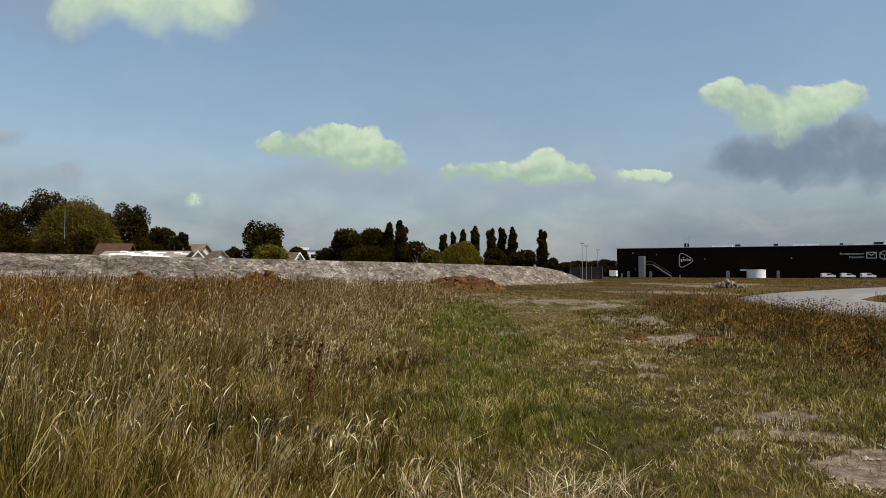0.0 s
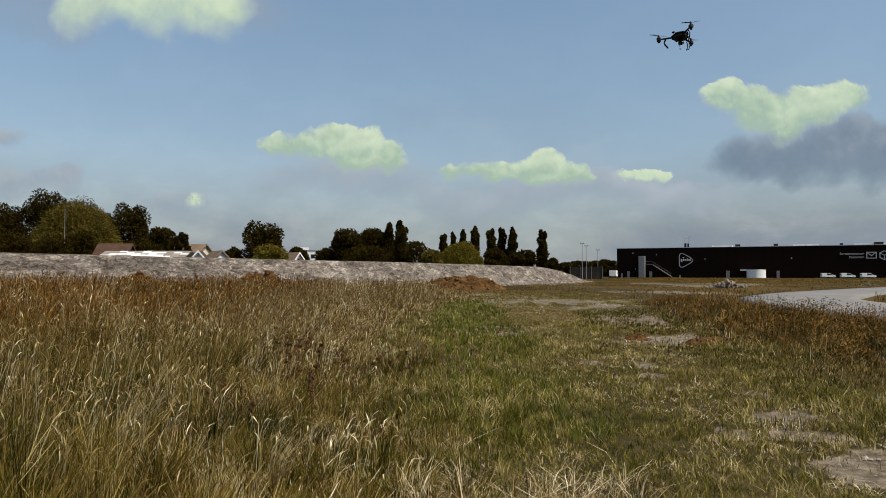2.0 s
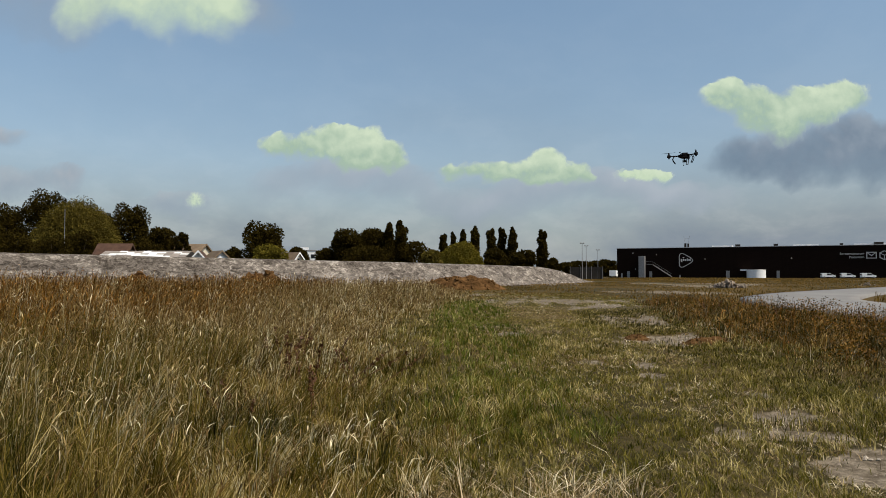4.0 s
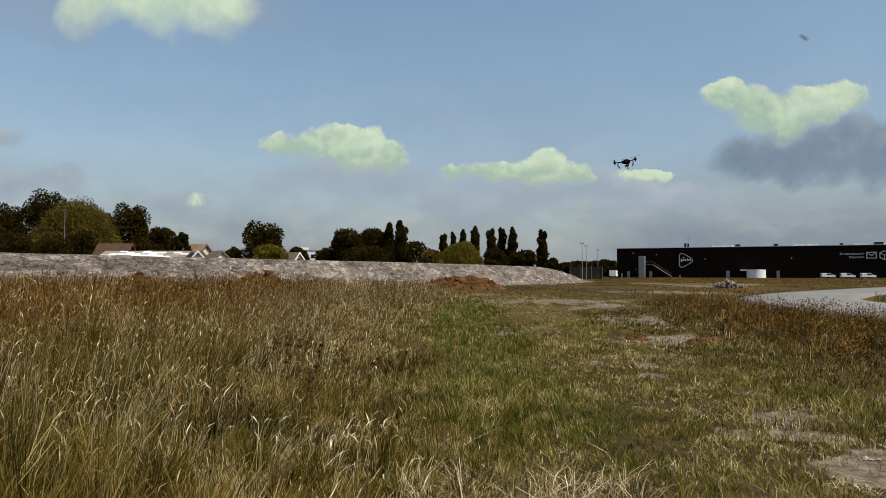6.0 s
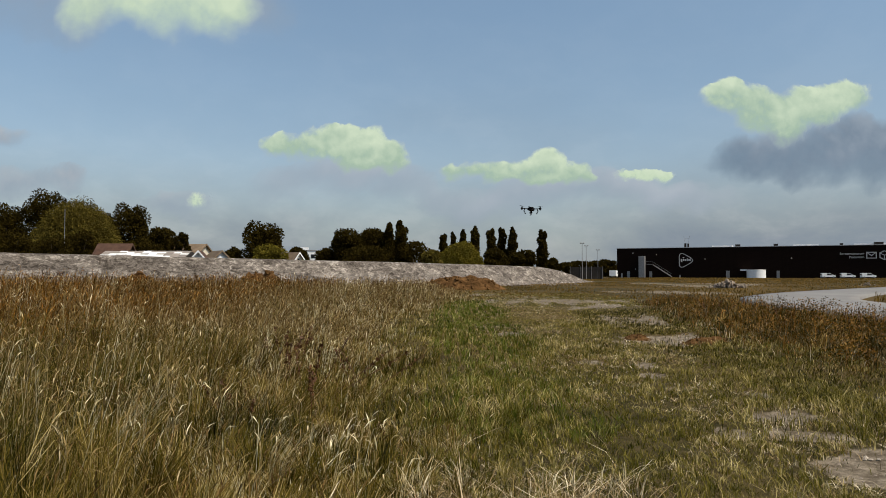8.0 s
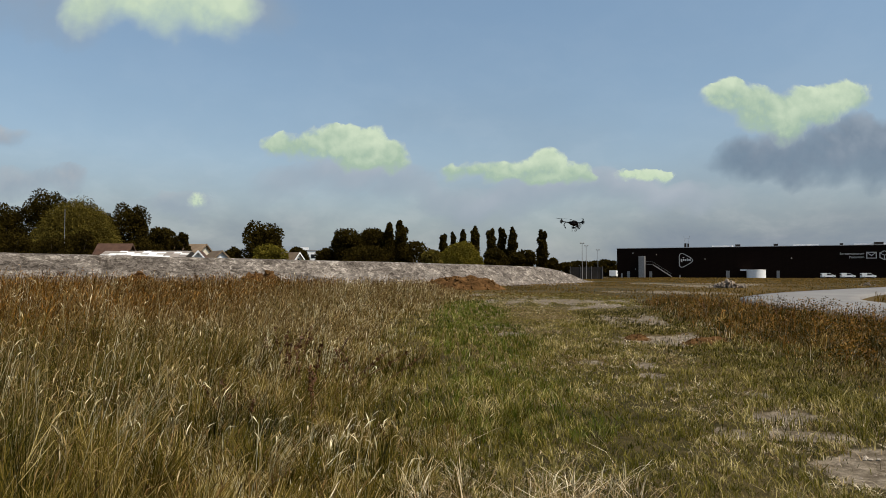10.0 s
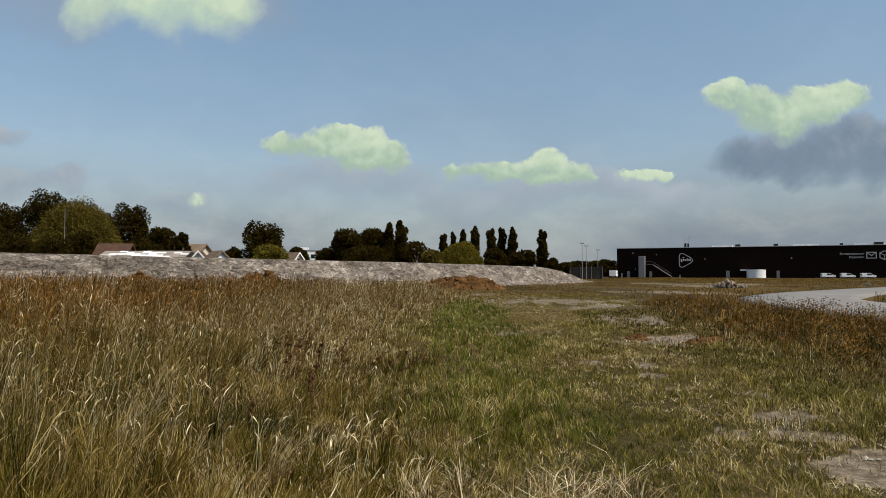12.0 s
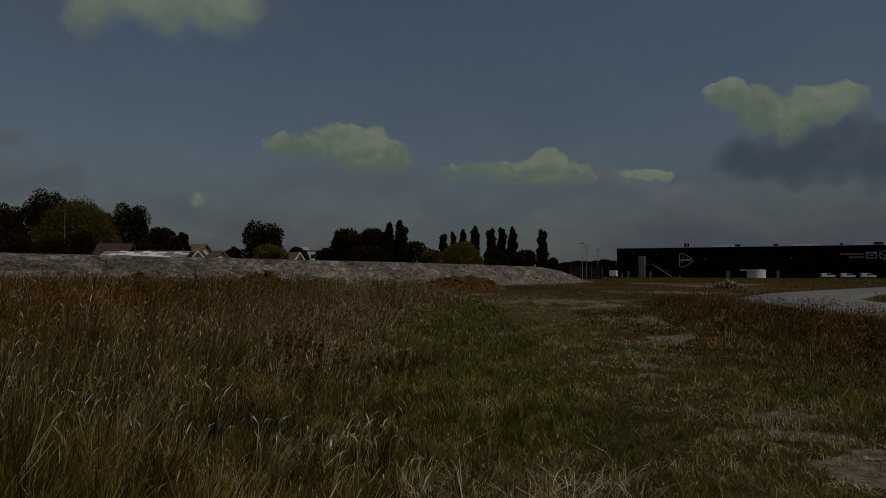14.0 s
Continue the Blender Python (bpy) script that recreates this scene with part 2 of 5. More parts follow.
# bare patches: x, y, half-width, half-depth
BARE = [(3.42, 6.10, 0.72, 0.47), (3.25, 7.35, 0.42, 0.34), (3.54, 8.16, 0.44, 0.38), (3.32, 10.29, 0.33, 0.35), (2.17, 9.99, 0.20, 0.33),
        (3.57, 12.73, 0.27, 0.39), (3.33, 11.73, 0.27, 0.33), (6.21, 24.86, 0.91, 2.37), (5.64, 17.69, 1.29, 1.65), (6.73, 42.61, 4.41, 5.22), (7.76, 34.23, 1.84, 2.24),
        (18.87, 61.41, 3.29, 5.42), (31.72, 90.78, 4.17, 7.89), (2.78, 54.95, 1.68, 2.89), (2.63, 13.38, 0.23, 0.34), (1.75, 19.70, 0.60, 0.74), (5.55, 9.45, 0.22, 0.26),
        (44.29, 109.89, 5.05, 8.68), (33.35, 109.89, 5.05, 6.94), (15.80, 65.25, 3.00, 4.08), (4.12, 9.67, 0.16, 0.22), (3.67, 7.30, 0.28, 0.23)]


def bare(x, y):
    x, y = np.asarray(x, float), np.asarray(y, float)
    out = np.zeros_like(x)
    wob = 0.6 * fbm(x * 1.7, y * 1.7, 5) + 0.9 * fbm(x * 5, y * 4, 6, 5)
    for cx, cy, rx, ry in BARE:
        d = 1.15 - np.hypot((x - cx) / rx, (y - cy) / ry) + wob
        out = np.maximum(out, smooth01(d * 1.25 + 0.22))
    return out


def tall_edge(y):
    """The x at which the uncut meadow ends and the mown track begins."""
    return np.interp(y, [0, 5, 12, 24, 37, 45], [-0.3, -0.6, -1.4, -2.0, -0.3, 1.0])


def weed_edge(y):
    return np.interp(y, [0, 10, 15, 24, 34, 40], [6.3, 6.1, 6.0, 7.2, 9.0, 10.5])


ROAD_LINE = [(17.0, -60), (17.0, 10), (17.0, 28), (19.2, 41), (27.4, 53.5), (45, 72), (80, 104), (140, 150)]


def build_ground():
    def graded(lo, hi, step, far):
        mid = list(np.arange(lo, hi, step))
        out, s, v = [], step, mid[-1]
        while v < far:
            s *= 1.22
            v += s
            out.append(v)
        neg, s, v = [], step, mid[0]
        while v > -far:
            s *= 1.22
            v -= s
            neg.append(v)
        return np.array(neg[::-1] + mid + out)
    xs, ys = graded(-14, 16, 0.16, 4500), graded(3, 44, 0.2, 4500)
    X, Y = np.meshgrid(xs, ys)
    Z = ground_z(X, Y)
    Z = Z - 0.03 * bare(X, Y) + 0.02 * fbm(X * 5, Y * 5, 9) * smooth01((40 - np.hypot(X, Y)) / 20)
    n, k = len(xs), len(ys)
    i = np.arange(n * k).reshape(k, n)
    q = np.stack([i[:-1, :-1], i[:-1, 1:], i[1:, 1:], i[1:, :-1]], -1).reshape(-1, 4)
    tri = np.concatenate([q[:, [0, 1, 2]], q[:, [0, 2, 3]]])
    m = bpy.data.materials.new("meadow_ground")
    ob = mesh_tris("ground", np.stack([X, Y, Z], -1).reshape(-1, 3), tri, m, "flat rough meadow with mown grass and bare soil", "ground", "structure", True)
    at = ob.data.attributes.new("bare", "FLOAT", "POINT")
    at.data.foreach_set("value", bare(X, Y).ravel().astype(np.float32))
    m.use_nodes = True
    t = m.node_tree
    b = t.nodes["Principled BSDF"]
    co = t.nodes.new("ShaderNodeTexCoord").outputs["Object"]
    at = t.nodes.new("ShaderNodeAttribute")
    at.attribute_name = "bare"
    n0, n1, n2, n3 = fnoise(t, co, 0.05, 4), fnoise(t, co, 0.6, 5, 0.6), fnoise(t, co, 7.0, 5, 0.65), fnoise(t, co, 45.0, 4, 0.7)
    grass = ramp(t, calc(t, "ADD", calc(t, "MULTIPLY", n1, 0.6), calc(t, "MULTIPLY", n2, 0.4)), [(0.32, (0.018, 0.015, 0.004)), (0.5, (0.045, 0.034, 0.010)), (0.68, (0.13, 0.092, 0.038))])
    grass = blend(t, ramp(t, n0, [(0.46, (0, 0, 0)), (0.56, (1, 1, 1))]), grass, (0.085, 0.055, 0.016))
    soil = ramp(t, calc(t, "ADD", calc(t, "MULTIPLY", n2, 0.6), calc(t, "MULTIPLY", n3, 0.4)), [(0.36, (0.062, 0.045, 0.027)), (0.5, (0.155, 0.122, 0.083)), (0.64, (0.31, 0.255, 0.185))])
    f = calc(t, "ADD", at.outputs["Fac"], calc(t, "MULTIPLY_ADD", n2, 0.8), True)
    f.node.inputs[1].links[0].from_node.inputs[2].default_value = -0.5
    col = blend(t, ramp(t, f, [(0.3, (0, 0, 0)), (0.6, (1, 1, 1))]), grass, soil)
    links(t, (col, b.inputs["Base Color"]))
    b.inputs["Roughness"].default_value, b.inputs["Specular IOR Level"].default_value = 0.95, 0.1
    bn = t.nodes.new("ShaderNodeBump")
    bn.inputs["Strength"].default_value, bn.inputs["Distance"].default_value = 0.6, 0.05
    links(t, (calc(t, "ADD", n2, n3), bn.inputs["Height"]), (bn.outputs[0], b.inputs["Normal"]))


def spline(pts, step=1.0):
    p = np.array(pts, float)
    s = np.concatenate([[0], np.cumsum(np.hypot(*np.diff(p, axis=0).T))])
    u = np.arange(0, s[-1], step)
    x, y = np.interp(u, s, p[:, 0]), np.interp(u, s, p[:, 1])
    k = np.ones(7) / 7
    for _ in range(3):
        x[3:-3], y[3:-3] = np.convolve(x, k, "valid"), np.convolve(y, k, "valid")
    return np.stack([x, y], 1)


def build_road():
    c = spline(ROAD_LINE)
    d = np.gradient(c, axis=0)
    d /= np.linalg.norm(d, axis=1)[:, None]
    nrm = np.stack([d[:, 1], -d[:, 0]], 1)
    offs = np.linspace(-3.1, 3.1, 9)
    co = []
    for j, o in enumerate(offs):
        p = c + nrm * (o + 0.12 * fbm(c[:, :1] * 0.9, c[:, 1:] * 0.9, j)[:, 0:1] * (abs(o) > 2.9))
        co.append(np.stack([p[:, 0], p[:, 1], np.full(len(p), 0.20 - 0.012 * abs(o))], 1))
    # skirts at both edges, so that the slab has a thickness
    co = [co[0] - [0, 0, 0.35]] + co + [co[-1] - [0, 0, 0.35]]
    k, n = len(co), len(c)
    i = np.arange(k * n).reshape(k, n)
    q = np.stack([i[:-1, :-1], i[:-1, 1:], i[1:, 1:], i[1:, :-1]], -1).reshape(-1, 4)
    mesh_tris("road", np.concatenate(co), np.concatenate([q[:, [0, 1, 2]], q[:, [0, 2, 3]]]), M_ROAD, "pale grey concrete site road with a bend", "road", "structure", True)


build_ground()
build_road()

# ---------------------------------------------------------------- embankment
E0, EDIR = np.array([-21.6, 36.0]), np.array([0.454, 0.891])
ENRM = np.array([0.891, -0.454])       # towards the meadow


def build_embankment():
    u = np.concatenate([np.arange(-45, 0, 0.6), np.arange(0, 112, 0.28)])
    v = np.concatenate([np.linspace(-16, 0, 30), np.linspace(0.15, 5.0, 44)])   # across: v=0 crest, 5 toe
    U, V = np.meshgrid(u, v)
    crest = np.interp(u, [-45, 0, 40, 75, 92, 101, 104, 111], [2.75, 2.75, 2.8, 2.75, 2.65, 2.15, 1.9, -0.1])
    prof = np.interp(v, [-16, -11, -0.5, 0, 0.3, 4.6, 5.0], [-0.1, 0.96, 0.99, 1.0, 0.97, 0.05, -0.06])
    Z = prof[:, None] * crest[None, :]
    slope = smooth01((V - 0.15) / 0.8) * smooth01((5.2 - V) / 0.8)
    # run-off gullies and lumps
    gully = fbm(U * 1.1 + V * 0.55, V * 0.22, 21, 4)
    Z = Z + 0.10 * fbm(U * 1.6, V * 1.9, 22, 5) * (0.08 + slope) * smooth01((111 - U) / 8) + 0.13 * gully * slope
    Z = Z + 0.02 * fbm(U * 0.25, V * 0.1, 23, 2)
    P = E0[None, None] + U[..., None] * EDIR + (V[..., None] - 5.0 + 0.25 * gully[..., None] * slope[..., None]) * ENRM
    n, k = len(u), len(v)
    i = np.arange(n * k).reshape(k, n)
    q = np.stack([i[:-1, :-1], i[:-1, 1:], i[1:, 1:], i[1:, :-1]], -1).reshape(-1, 4)
    m = bpy.data.materials.new("grey_clay")
    ob = mesh_tris("embankment", np.concatenate([P, Z[..., None]], -1).reshape(-1, 3), np.concatenate([q[:, [0, 2, 1]], q[:, [0, 3, 2]]]), m,
                   "long bank of bare grey dried clay with pale streaks", "embankment", "structure", True)
    m.use_nodes = True
    t = m.node_tree
    b = t.nodes["Principled BSDF"]
    mp = t.nodes.new("ShaderNodeMapping")
    mp.inputs["Rotation"].default_value = (0.5, 0.4, 0.47)
    mp.inputs["Scale"].default_value = (1.0, 0.45, 1.6)
    co = t.nodes.new("ShaderNodeTexCoord").outputs["Object"]
    links(t, (co, mp.inputs[0]))
    n1, n2, n3 = fnoise(t, mp.outputs[0], 0.6, 5, 0.6, 0.8), fnoise(t, mp.outputs[0], 2.6, 7, 0.75, 0.9), fnoise(t, co, 9.0, 5, 0.8)
    v = calc(t, "ADD", calc(t, "ADD", calc(t, "MULTIPLY", n1, 0.25), calc(t, "MULTIPLY", n2, 0.5)), calc(t, "MULTIPLY", n3, 0.25))
    col = ramp(t, v, [(0.43, (0.046, 0.037, 0.028)), (0.485, (0.134, 0.112, 0.091)), (0.53, (0.21, 0.177, 0.146)), (0.585, (0.50, 0.44, 0.365))])
    links(t, (col, b.inputs["Base Color"]))
    b.inputs["Roughness"].default_value, b.inputs["Specular IOR Level"].default_value = 0.95, 0.05
    bn = t.nodes.new("ShaderNodeBump")
    bn.inputs["Strength"].default_value, bn.inputs["Distance"].default_value = 1.0, 0.35
    links(t, (v, bn.inputs["Height"]), (bn.outputs[0], b.inputs["Normal"]))


build_embankment()


def mound(name, x, y, rx, ry, h, material, label, seed, category="mound"):
    u, v = np.meshgrid(np.linspace(-1.15, 1.15, 120), np.linspace(-1.15, 1.15, 70))
    r = np.hypot(u, v)
    X, Y = x + u * rx, y + v * ry
    hh = h * smooth01((1.12 - r) * 1.35) ** 0.8 * (1 + 0.25 * fbm(u * 3.2, v * 3.2, seed))
    Z = ground_z(X, Y) - 0.08 + hh + 0.16 * h * fbm(u * 15, v * 11, seed + 1, 5) * smooth01(2.2 - 2 * r)
    i = np.arange(u.size).reshape(u.shape)
    q = np.stack([i[:-1, :-1], i[:-1, 1:], i[1:, 1:], i[1:, :-1]], -1).reshape(-1, 4)
    return mesh_tris(name, np.stack([X, Y, Z], -1).reshape(-1, 3), np.concatenate([q[:, [0, 1, 2]], q[:, [0, 2, 3]]]), material, label, category)


mound("soil_mound", 1.75, 72.00, 4.5, 1.5, 1.2, M_SOIL, "long low heap of brown soil beside the clay bank", 31, "soil heap")
mound("soil_mound", -13.0, 53, 1.9, 1.3, 1.5, M_SOIL, "small heap of dark brown soil in the meadow", 33, "soil heap")
mound("soil_mound", -17.2, 41.5, 1.8, 1.0, 1.0, M_SOIL, "low weathered soil heap overgrown with grass", 35, "soil heap")
mound("clod_mound", 4.70, 18.00, 0.38, 0.35, 0.14, M_SOIL, "clods of brown soil on bare ground", 37, "soil clods")
mound("clod_mound", 5.95, 16.84, 0.62, 0.40, 0.17, M_SOIL, "low ridge of crumbled brown soil", 39, "soil clods")



def clods(th, x, y, rx, ry, h, n, seed):
    """Lumps of soil lying on a mound."""
    r = random.Random(seed)
    base = []
    for k in range(3):
        bm = bmesh.new()
        bmesh.ops.create_icosphere(bm, subdivisions=1, radius=1)
        for v in bm.verts:
            v.co *= r.uniform(0.65, 1.25)
        base.append(finish("clod", bm, M_SOIL))
    bpy.context.view_layer.update()
    for k in range(n):
        u, v = r.uniform(-0.85, 0.85), r.uniform(-0.9, 0.3)
        hit, place, _, _ = th.ray_cast(Vector((x + u * rx, y + v * ry, 9)), Vector((0, 0, -1)))
        if hit:
            sz = h * r.uniform(0.05, 0.13)
            piece("clod", base[k % 3].data, th, Matrix.Translation(place) @ Euler((r.random() * 6, r.random() * 6, 0)).to_matrix().to_4x4() @ Matrix.Diagonal((sz * 1.3, sz, sz, 1)))
    for b in base:
        bpy.data.objects.remove(b)


for ob, seed in zip([o for o in scene.objects if o.name.startswith(("soil_mound", "clod_mound"))], range(800, 900)):
    lo, hi = Vector(ob.bound_box[0]), Vector(ob.bound_box[6])
    wide = (hi - lo) / 2.3
    clods(ob, (lo.x + hi.x) / 2, (lo.y + hi.y) / 2, wide.x, wide.y, max(0.35, hi.z - lo.z), 60 if wide.x > 3 else 30, seed)


def stake(u, v, h):
    p = E0 + u * EDIR + (v - 5.0) * ENRM
    z = 2.75 * (1 - 0.21 * v)
    th = tagged(finish("stake", tube(bmesh.new(), (0, 0, -0.3), (0.03, 0, h), 0.035, 0.03, 7), M_BARK), "short dark wooden stake stuck in the clay bank", "stake")
    th.matrix_basis = pose(p[0], p[1], z)


stake(8.7, 1.0, 0.4)
stake(15.0, 2.6, 0.4)
stake(49.2, 0.5, 0.75)

# ---------------------------------------------------------------- trees


def leaf_cloud(centres, radii, per, size, droop=0.0, seed=0):
    """Leaf sprays as small bent quads round lumps of a crown: places and triangles."""
    r = np.random.default_rng(seed)
    co = []
    for c, rad in zip(centres, radii):
        d = r.normal(size=(per, 3))
        d /= np.linalg.norm(d, axis=1)[:, None]
        p = c + d * rad * (r.uniform(0.45, 1.12, (per, 1)) ** 0.6)
        p[:, 2] -= droop * r.random(per) * rad[2] * 0.8
        ax = r.normal(size=(per, 3)) + d * 0.6
        ax[:, 2] = ax[:, 2] * (1 - droop) - 2.2 * droop
        ax /= np.linalg.norm(ax, axis=1)[:, None]
        sd = np.cross(ax, r.normal(size=(per, 3)))
        sd /= np.linalg.norm(sd, axis=1)[:, None] + 1e-9
        s = size * r.uniform(0.55, 1.35, (per, 1))
        a, w = ax * s * (1 + 1.2 * droop), sd * s * 0.5 * (1 - 0.4 * droop)
        co.append(np.stack([p - a, p + w, p + a, p - w], 1))
    co = np.concatenate(co)
    n = len(co)
    i = np.arange(n * 4).reshape(n, 4)
    return co.reshape(-1, 3), np.concatenate([i[:, [0, 1, 2]], i[:, [0, 2, 3]]])


def tree(name, x, y, h, w, kind="broad", material=None, label="", seed=0, z=0.0, leaf=0.42, group=""):
    """A tree: tapered trunk, limbs and a crown of leaf sprays round many lumps."""
    r = np.random.default_rng(500 + seed)
    th = empty(name, pose(x, y, z), label, "tree" if name != "bush" else "bush", group)
    if kind == "poplar":
        n, low = 26, 0.08
        zz = np.linspace(low, 0.95, n)
        rad = w / 2 * 1.12 * np.clip(np.sin(np.clip((zz + 0.10) / 1.12, 0, 1) * math.pi) ** 0.6, 0.22, 1) * r.uniform(0.7, 1.0, n)
        cen = np.stack([r.normal(0, w * 0.09, n), r.normal(0, w * 0.09, n), zz * h], 1)
        radii = np.stack([rad * 0.85, rad * 0.85, np.full(n, h * 0.075)], 1)
        per, droop, leaf = 230, 0.0, leaf * 0.9
    elif kind == "willow":
        n, per, droop, leaf = 46, 800, 0.4, leaf * 0.62
        th_ = np.arange(n) * 2.4
        q = np.sqrt(np.linspace(0.02, 1, n))
        cen = np.stack([q * np.cos(th_) * w * 0.40, q * np.sin(th_) * w * 0.36, h * (0.85 - 0.48 * q ** 2.6 + r.normal(0, 0.02, n))], 1)
        radii = np.stack([w * r.uniform(0.11, 0.16, n), w * r.uniform(0.11, 0.16, n), h * r.uniform(0.14, 0.20, n)], 1)
    else:
        n, per, droop = (34, 400, 0.0) if kind == "broad" else (20, 380, 0.1)
        leaf *= 0.82
        lo = 0.22 if kind == "broad" else 0.05
        th_ = r.uniform(0, 2 * math.pi, n)
        zz = np.linspace(lo, 0.86, n)
        q = np.sqrt(r.uniform(0.15, 1.0, n)) * np.clip(1.2 - ((zz - 0.48) / 0.55) ** 2, 0.2, 1)
        th_ = np.arange(n) * 2.4 + r.normal(0, 0.3, n)
        cen = np.stack([q * np.cos(th_) * w * 0.36, q * np.sin(th_) * w * 0.36, zz * h], 1)
        radii = np.stack([w * r.uniform(0.14, 0.23, n), w * r.uniform(0.14, 0.23, n), np.minimum(h * 0.14, w * 0.22) * r.uniform(0.8, 1.2, n)], 1)
    co, tri = leaf_cloud(cen, radii, per, leaf, droop, seed)
    cr = mesh_tris("crown", co, tri, material or M_LEAF)
    cr.parent = th
    bm = bmesh.new()
    tr, top = max(0.09, 0.022 * h), h * (0.85 if kind == "poplar" else 0.55)
    tube(bm, (0, 0, -0.2), (0, 0, top * 0.5), tr, tr * 0.75, 8)
    tube(bm, (0, 0, top * 0.5), (0.1, 0, top), tr * 0.75, tr * 0.35, 8)
    part("trunk", bm, M_BARK, th)
    for j in range(5):
        c = cen[int((j + 0.5) * n / 5)]
        bm = bmesh.new()
        s = Vector((0, 0, min(top * (0.4 + 0.1 * j), c[2] * 0.8)))
        tube(bm, s, Vector(c), tr * 0.4, tr * 0.12, 6)
        part("limb", bm, M_BARK, th)
    return th


DARK_T = "tall broad-leaved tree with a dense dark green crown"
LEFT_GROUP = [
    ("tree", -80.6, 136, 14.7, 8.5, "broad", M_LEAF, DARK_T),
    ("tree", -74.6, 138, 17.8, 8.7, "broad", M_LEAF, "tallest broad-leaved tree of the group, dark green and lobed"),
    ("willow_tree", -60.1, 121, 13.9, 14.5, "willow", M_WILLOW, "wide round willow with drooping olive-green twigs"),
    ("tree", -56.0, 132, 14.5, 8.1, "broad", M_LEAF, "dark open-crowned tree with sky between its limbs"),
    ("tree", -46.6, 122, 9.5, 5.6, "broad", M_LEAF, "low dark green tree beside white-roofed shed"),
    ("tree", -41.8, 118, 8.9, 2.8, "bush", M_LEAF, "slim dark evergreen tree beside a white gable"),
    ("bush", -65.6, 112, 8.1, 6.9, "bush", M_LEAF, "broad dark shrub below tall trees"),
    ("bush", -52.1, 98, 6.6, 6.0, "bush", M_LEAF, "broad dark shrub below a willow"),
    ("bush", -54.9, 112, 8.4, 5.8, "bush", M_LEAF, "broad dark shrub below a willow"),
    ("bush", -47.2, 116, 7.3, 8.4, "bush", M_LEAF, "dark green hedge shrub behind a roof"),
    ("bush", -42.6, 150, 6.9, 4.3, "bush", M_LEAF, "low round green bush behind the clay bank"),
]
MIDDLE_GROUP = [
    ("tree", -33.9, 140, 11.5, 8.8, "broad", M_LEAF, "single round dark green tree with dense crown"),
    ("bush", -27.7, 118, 6.4, 5.8, "bush", M_OLIVE, "yellow-green bush in front of a round tree"),
    ("tree", -41.4, 210, 9.0, 6.0, "broad", M_LEAF, "small distant dark tree beside white flats"),
    ("bush", -23.9, 150, 6.8, 5.5, "bush", M_LEAF, "low dark green bush behind the clay bank"),
    ("tree", -18.9, 150, 10.8, 8.3, "broad", M_LEAF, "dark green tree in a close group"),
    ("tree", -14.1, 153, 11.3, 8.4, "broad", M_LEAF, "dark green tree in a close group"),
    ("poplar_tree", -11.0, 150, 11.7, 2.8, "poplar", M_LEAF, "dark poplar at the edge of a close group"),
    ("poplar_tree", -8.7, 151, 12.2, 3.5, "poplar", M_LEAF, "tall dark poplar at the edge of a close group"),
    ("bush", -14.4, 140, 7.2, 10.7, "bush", M_LEAF, "dark undergrowth shrub below a tree group"),
    ("bush", -6.3, 150, 8.2, 9.0, "bush", M_LEAF, "rounded green shrub beside a tree group"),
    ("bush", -1.7, 112, 5.3, 4.1, "bush", M_WILLOW, "flowering bush with creamy blossom over green leaves"),
    ("willow_tree", 3.2, 130, 7.2, 8.1, "willow", M_OLIVE, "low round willow with olive-green twigs"),
]
POPLAR_ROW = [
    ("poplar_tree", 0.1, 235, 13.8, 3.1, "poplar", M_LEAF, "slim dark poplar in a row"),
    ("poplar_tree", 3.3, 236, 14.4, 2.2, "poplar", M_LEAF, "slim dark poplar in a row"),
    ("poplar_tree", 6.5, 234, 15.2, 3.0, "poplar", M_LEAF, "slim dark poplar in a row"),
    ("poplar_tree", 9.9, 232, 16.0, 3.7, "poplar", M_LEAF, "slim dark poplar in a row"),
    ("poplar_tree", 12.6, 192, 12.9, 3.1, "poplar", M_LEAF, "tall columnar dark poplar in a row"),
    ("poplar_tree", 15.5, 193, 13.3, 2.5, "poplar", M_LEAF, "tall columnar dark poplar in a row"),
    ("poplar_tree", 17.9, 191, 13.2, 3.1, "poplar", M_LEAF, "tall columnar dark poplar in a row"),
    ("poplar_tree", 25.5, 190, 12.5, 3.2, "poplar", M_LEAF, "single columnar poplar standing apart from its row"),
    ("bush", 12.6, 180, 7.7, 8.3, "bush", M_LEAF, "dark shrub between poplars"),
    ("bush", 20.0, 185, 7.6, 8.5, "bush", M_LEAF, "rounded shrub between poplars"),
    ("bush", 59.7, 330, 7.2, 15.2, "bush", M_LEAF, "low distant green copse beyond the fence"),
    ("bush", 74.3, 340, 7.9, 15.1, "bush", M_LEAF, "low distant green copse beyond the fence"),
    ("bush", -71.6, 118, 9.6, 5.9, "bush", M_LEAF, "broad dark shrub below tall trees"),
    ("tree", -59.0, 128, 12.6, 6.4, "broad", M_LEAF, "dark green tree behind a willow"),
    ("bush", 29.8, 200, 5.7, 5.1, "bush", M_LEAF, "low dark shrub beside a poplar"),
]
for k, (nm, tx, ty, hh, ww, kd, mt, lb) in enumerate(LEFT_GROUP + MIDDLE_GROUP + POPLAR_ROW):
    tree(nm, tx, ty, hh, ww, kd, mt, lb, seed=k, leaf=0.0021 * ty)


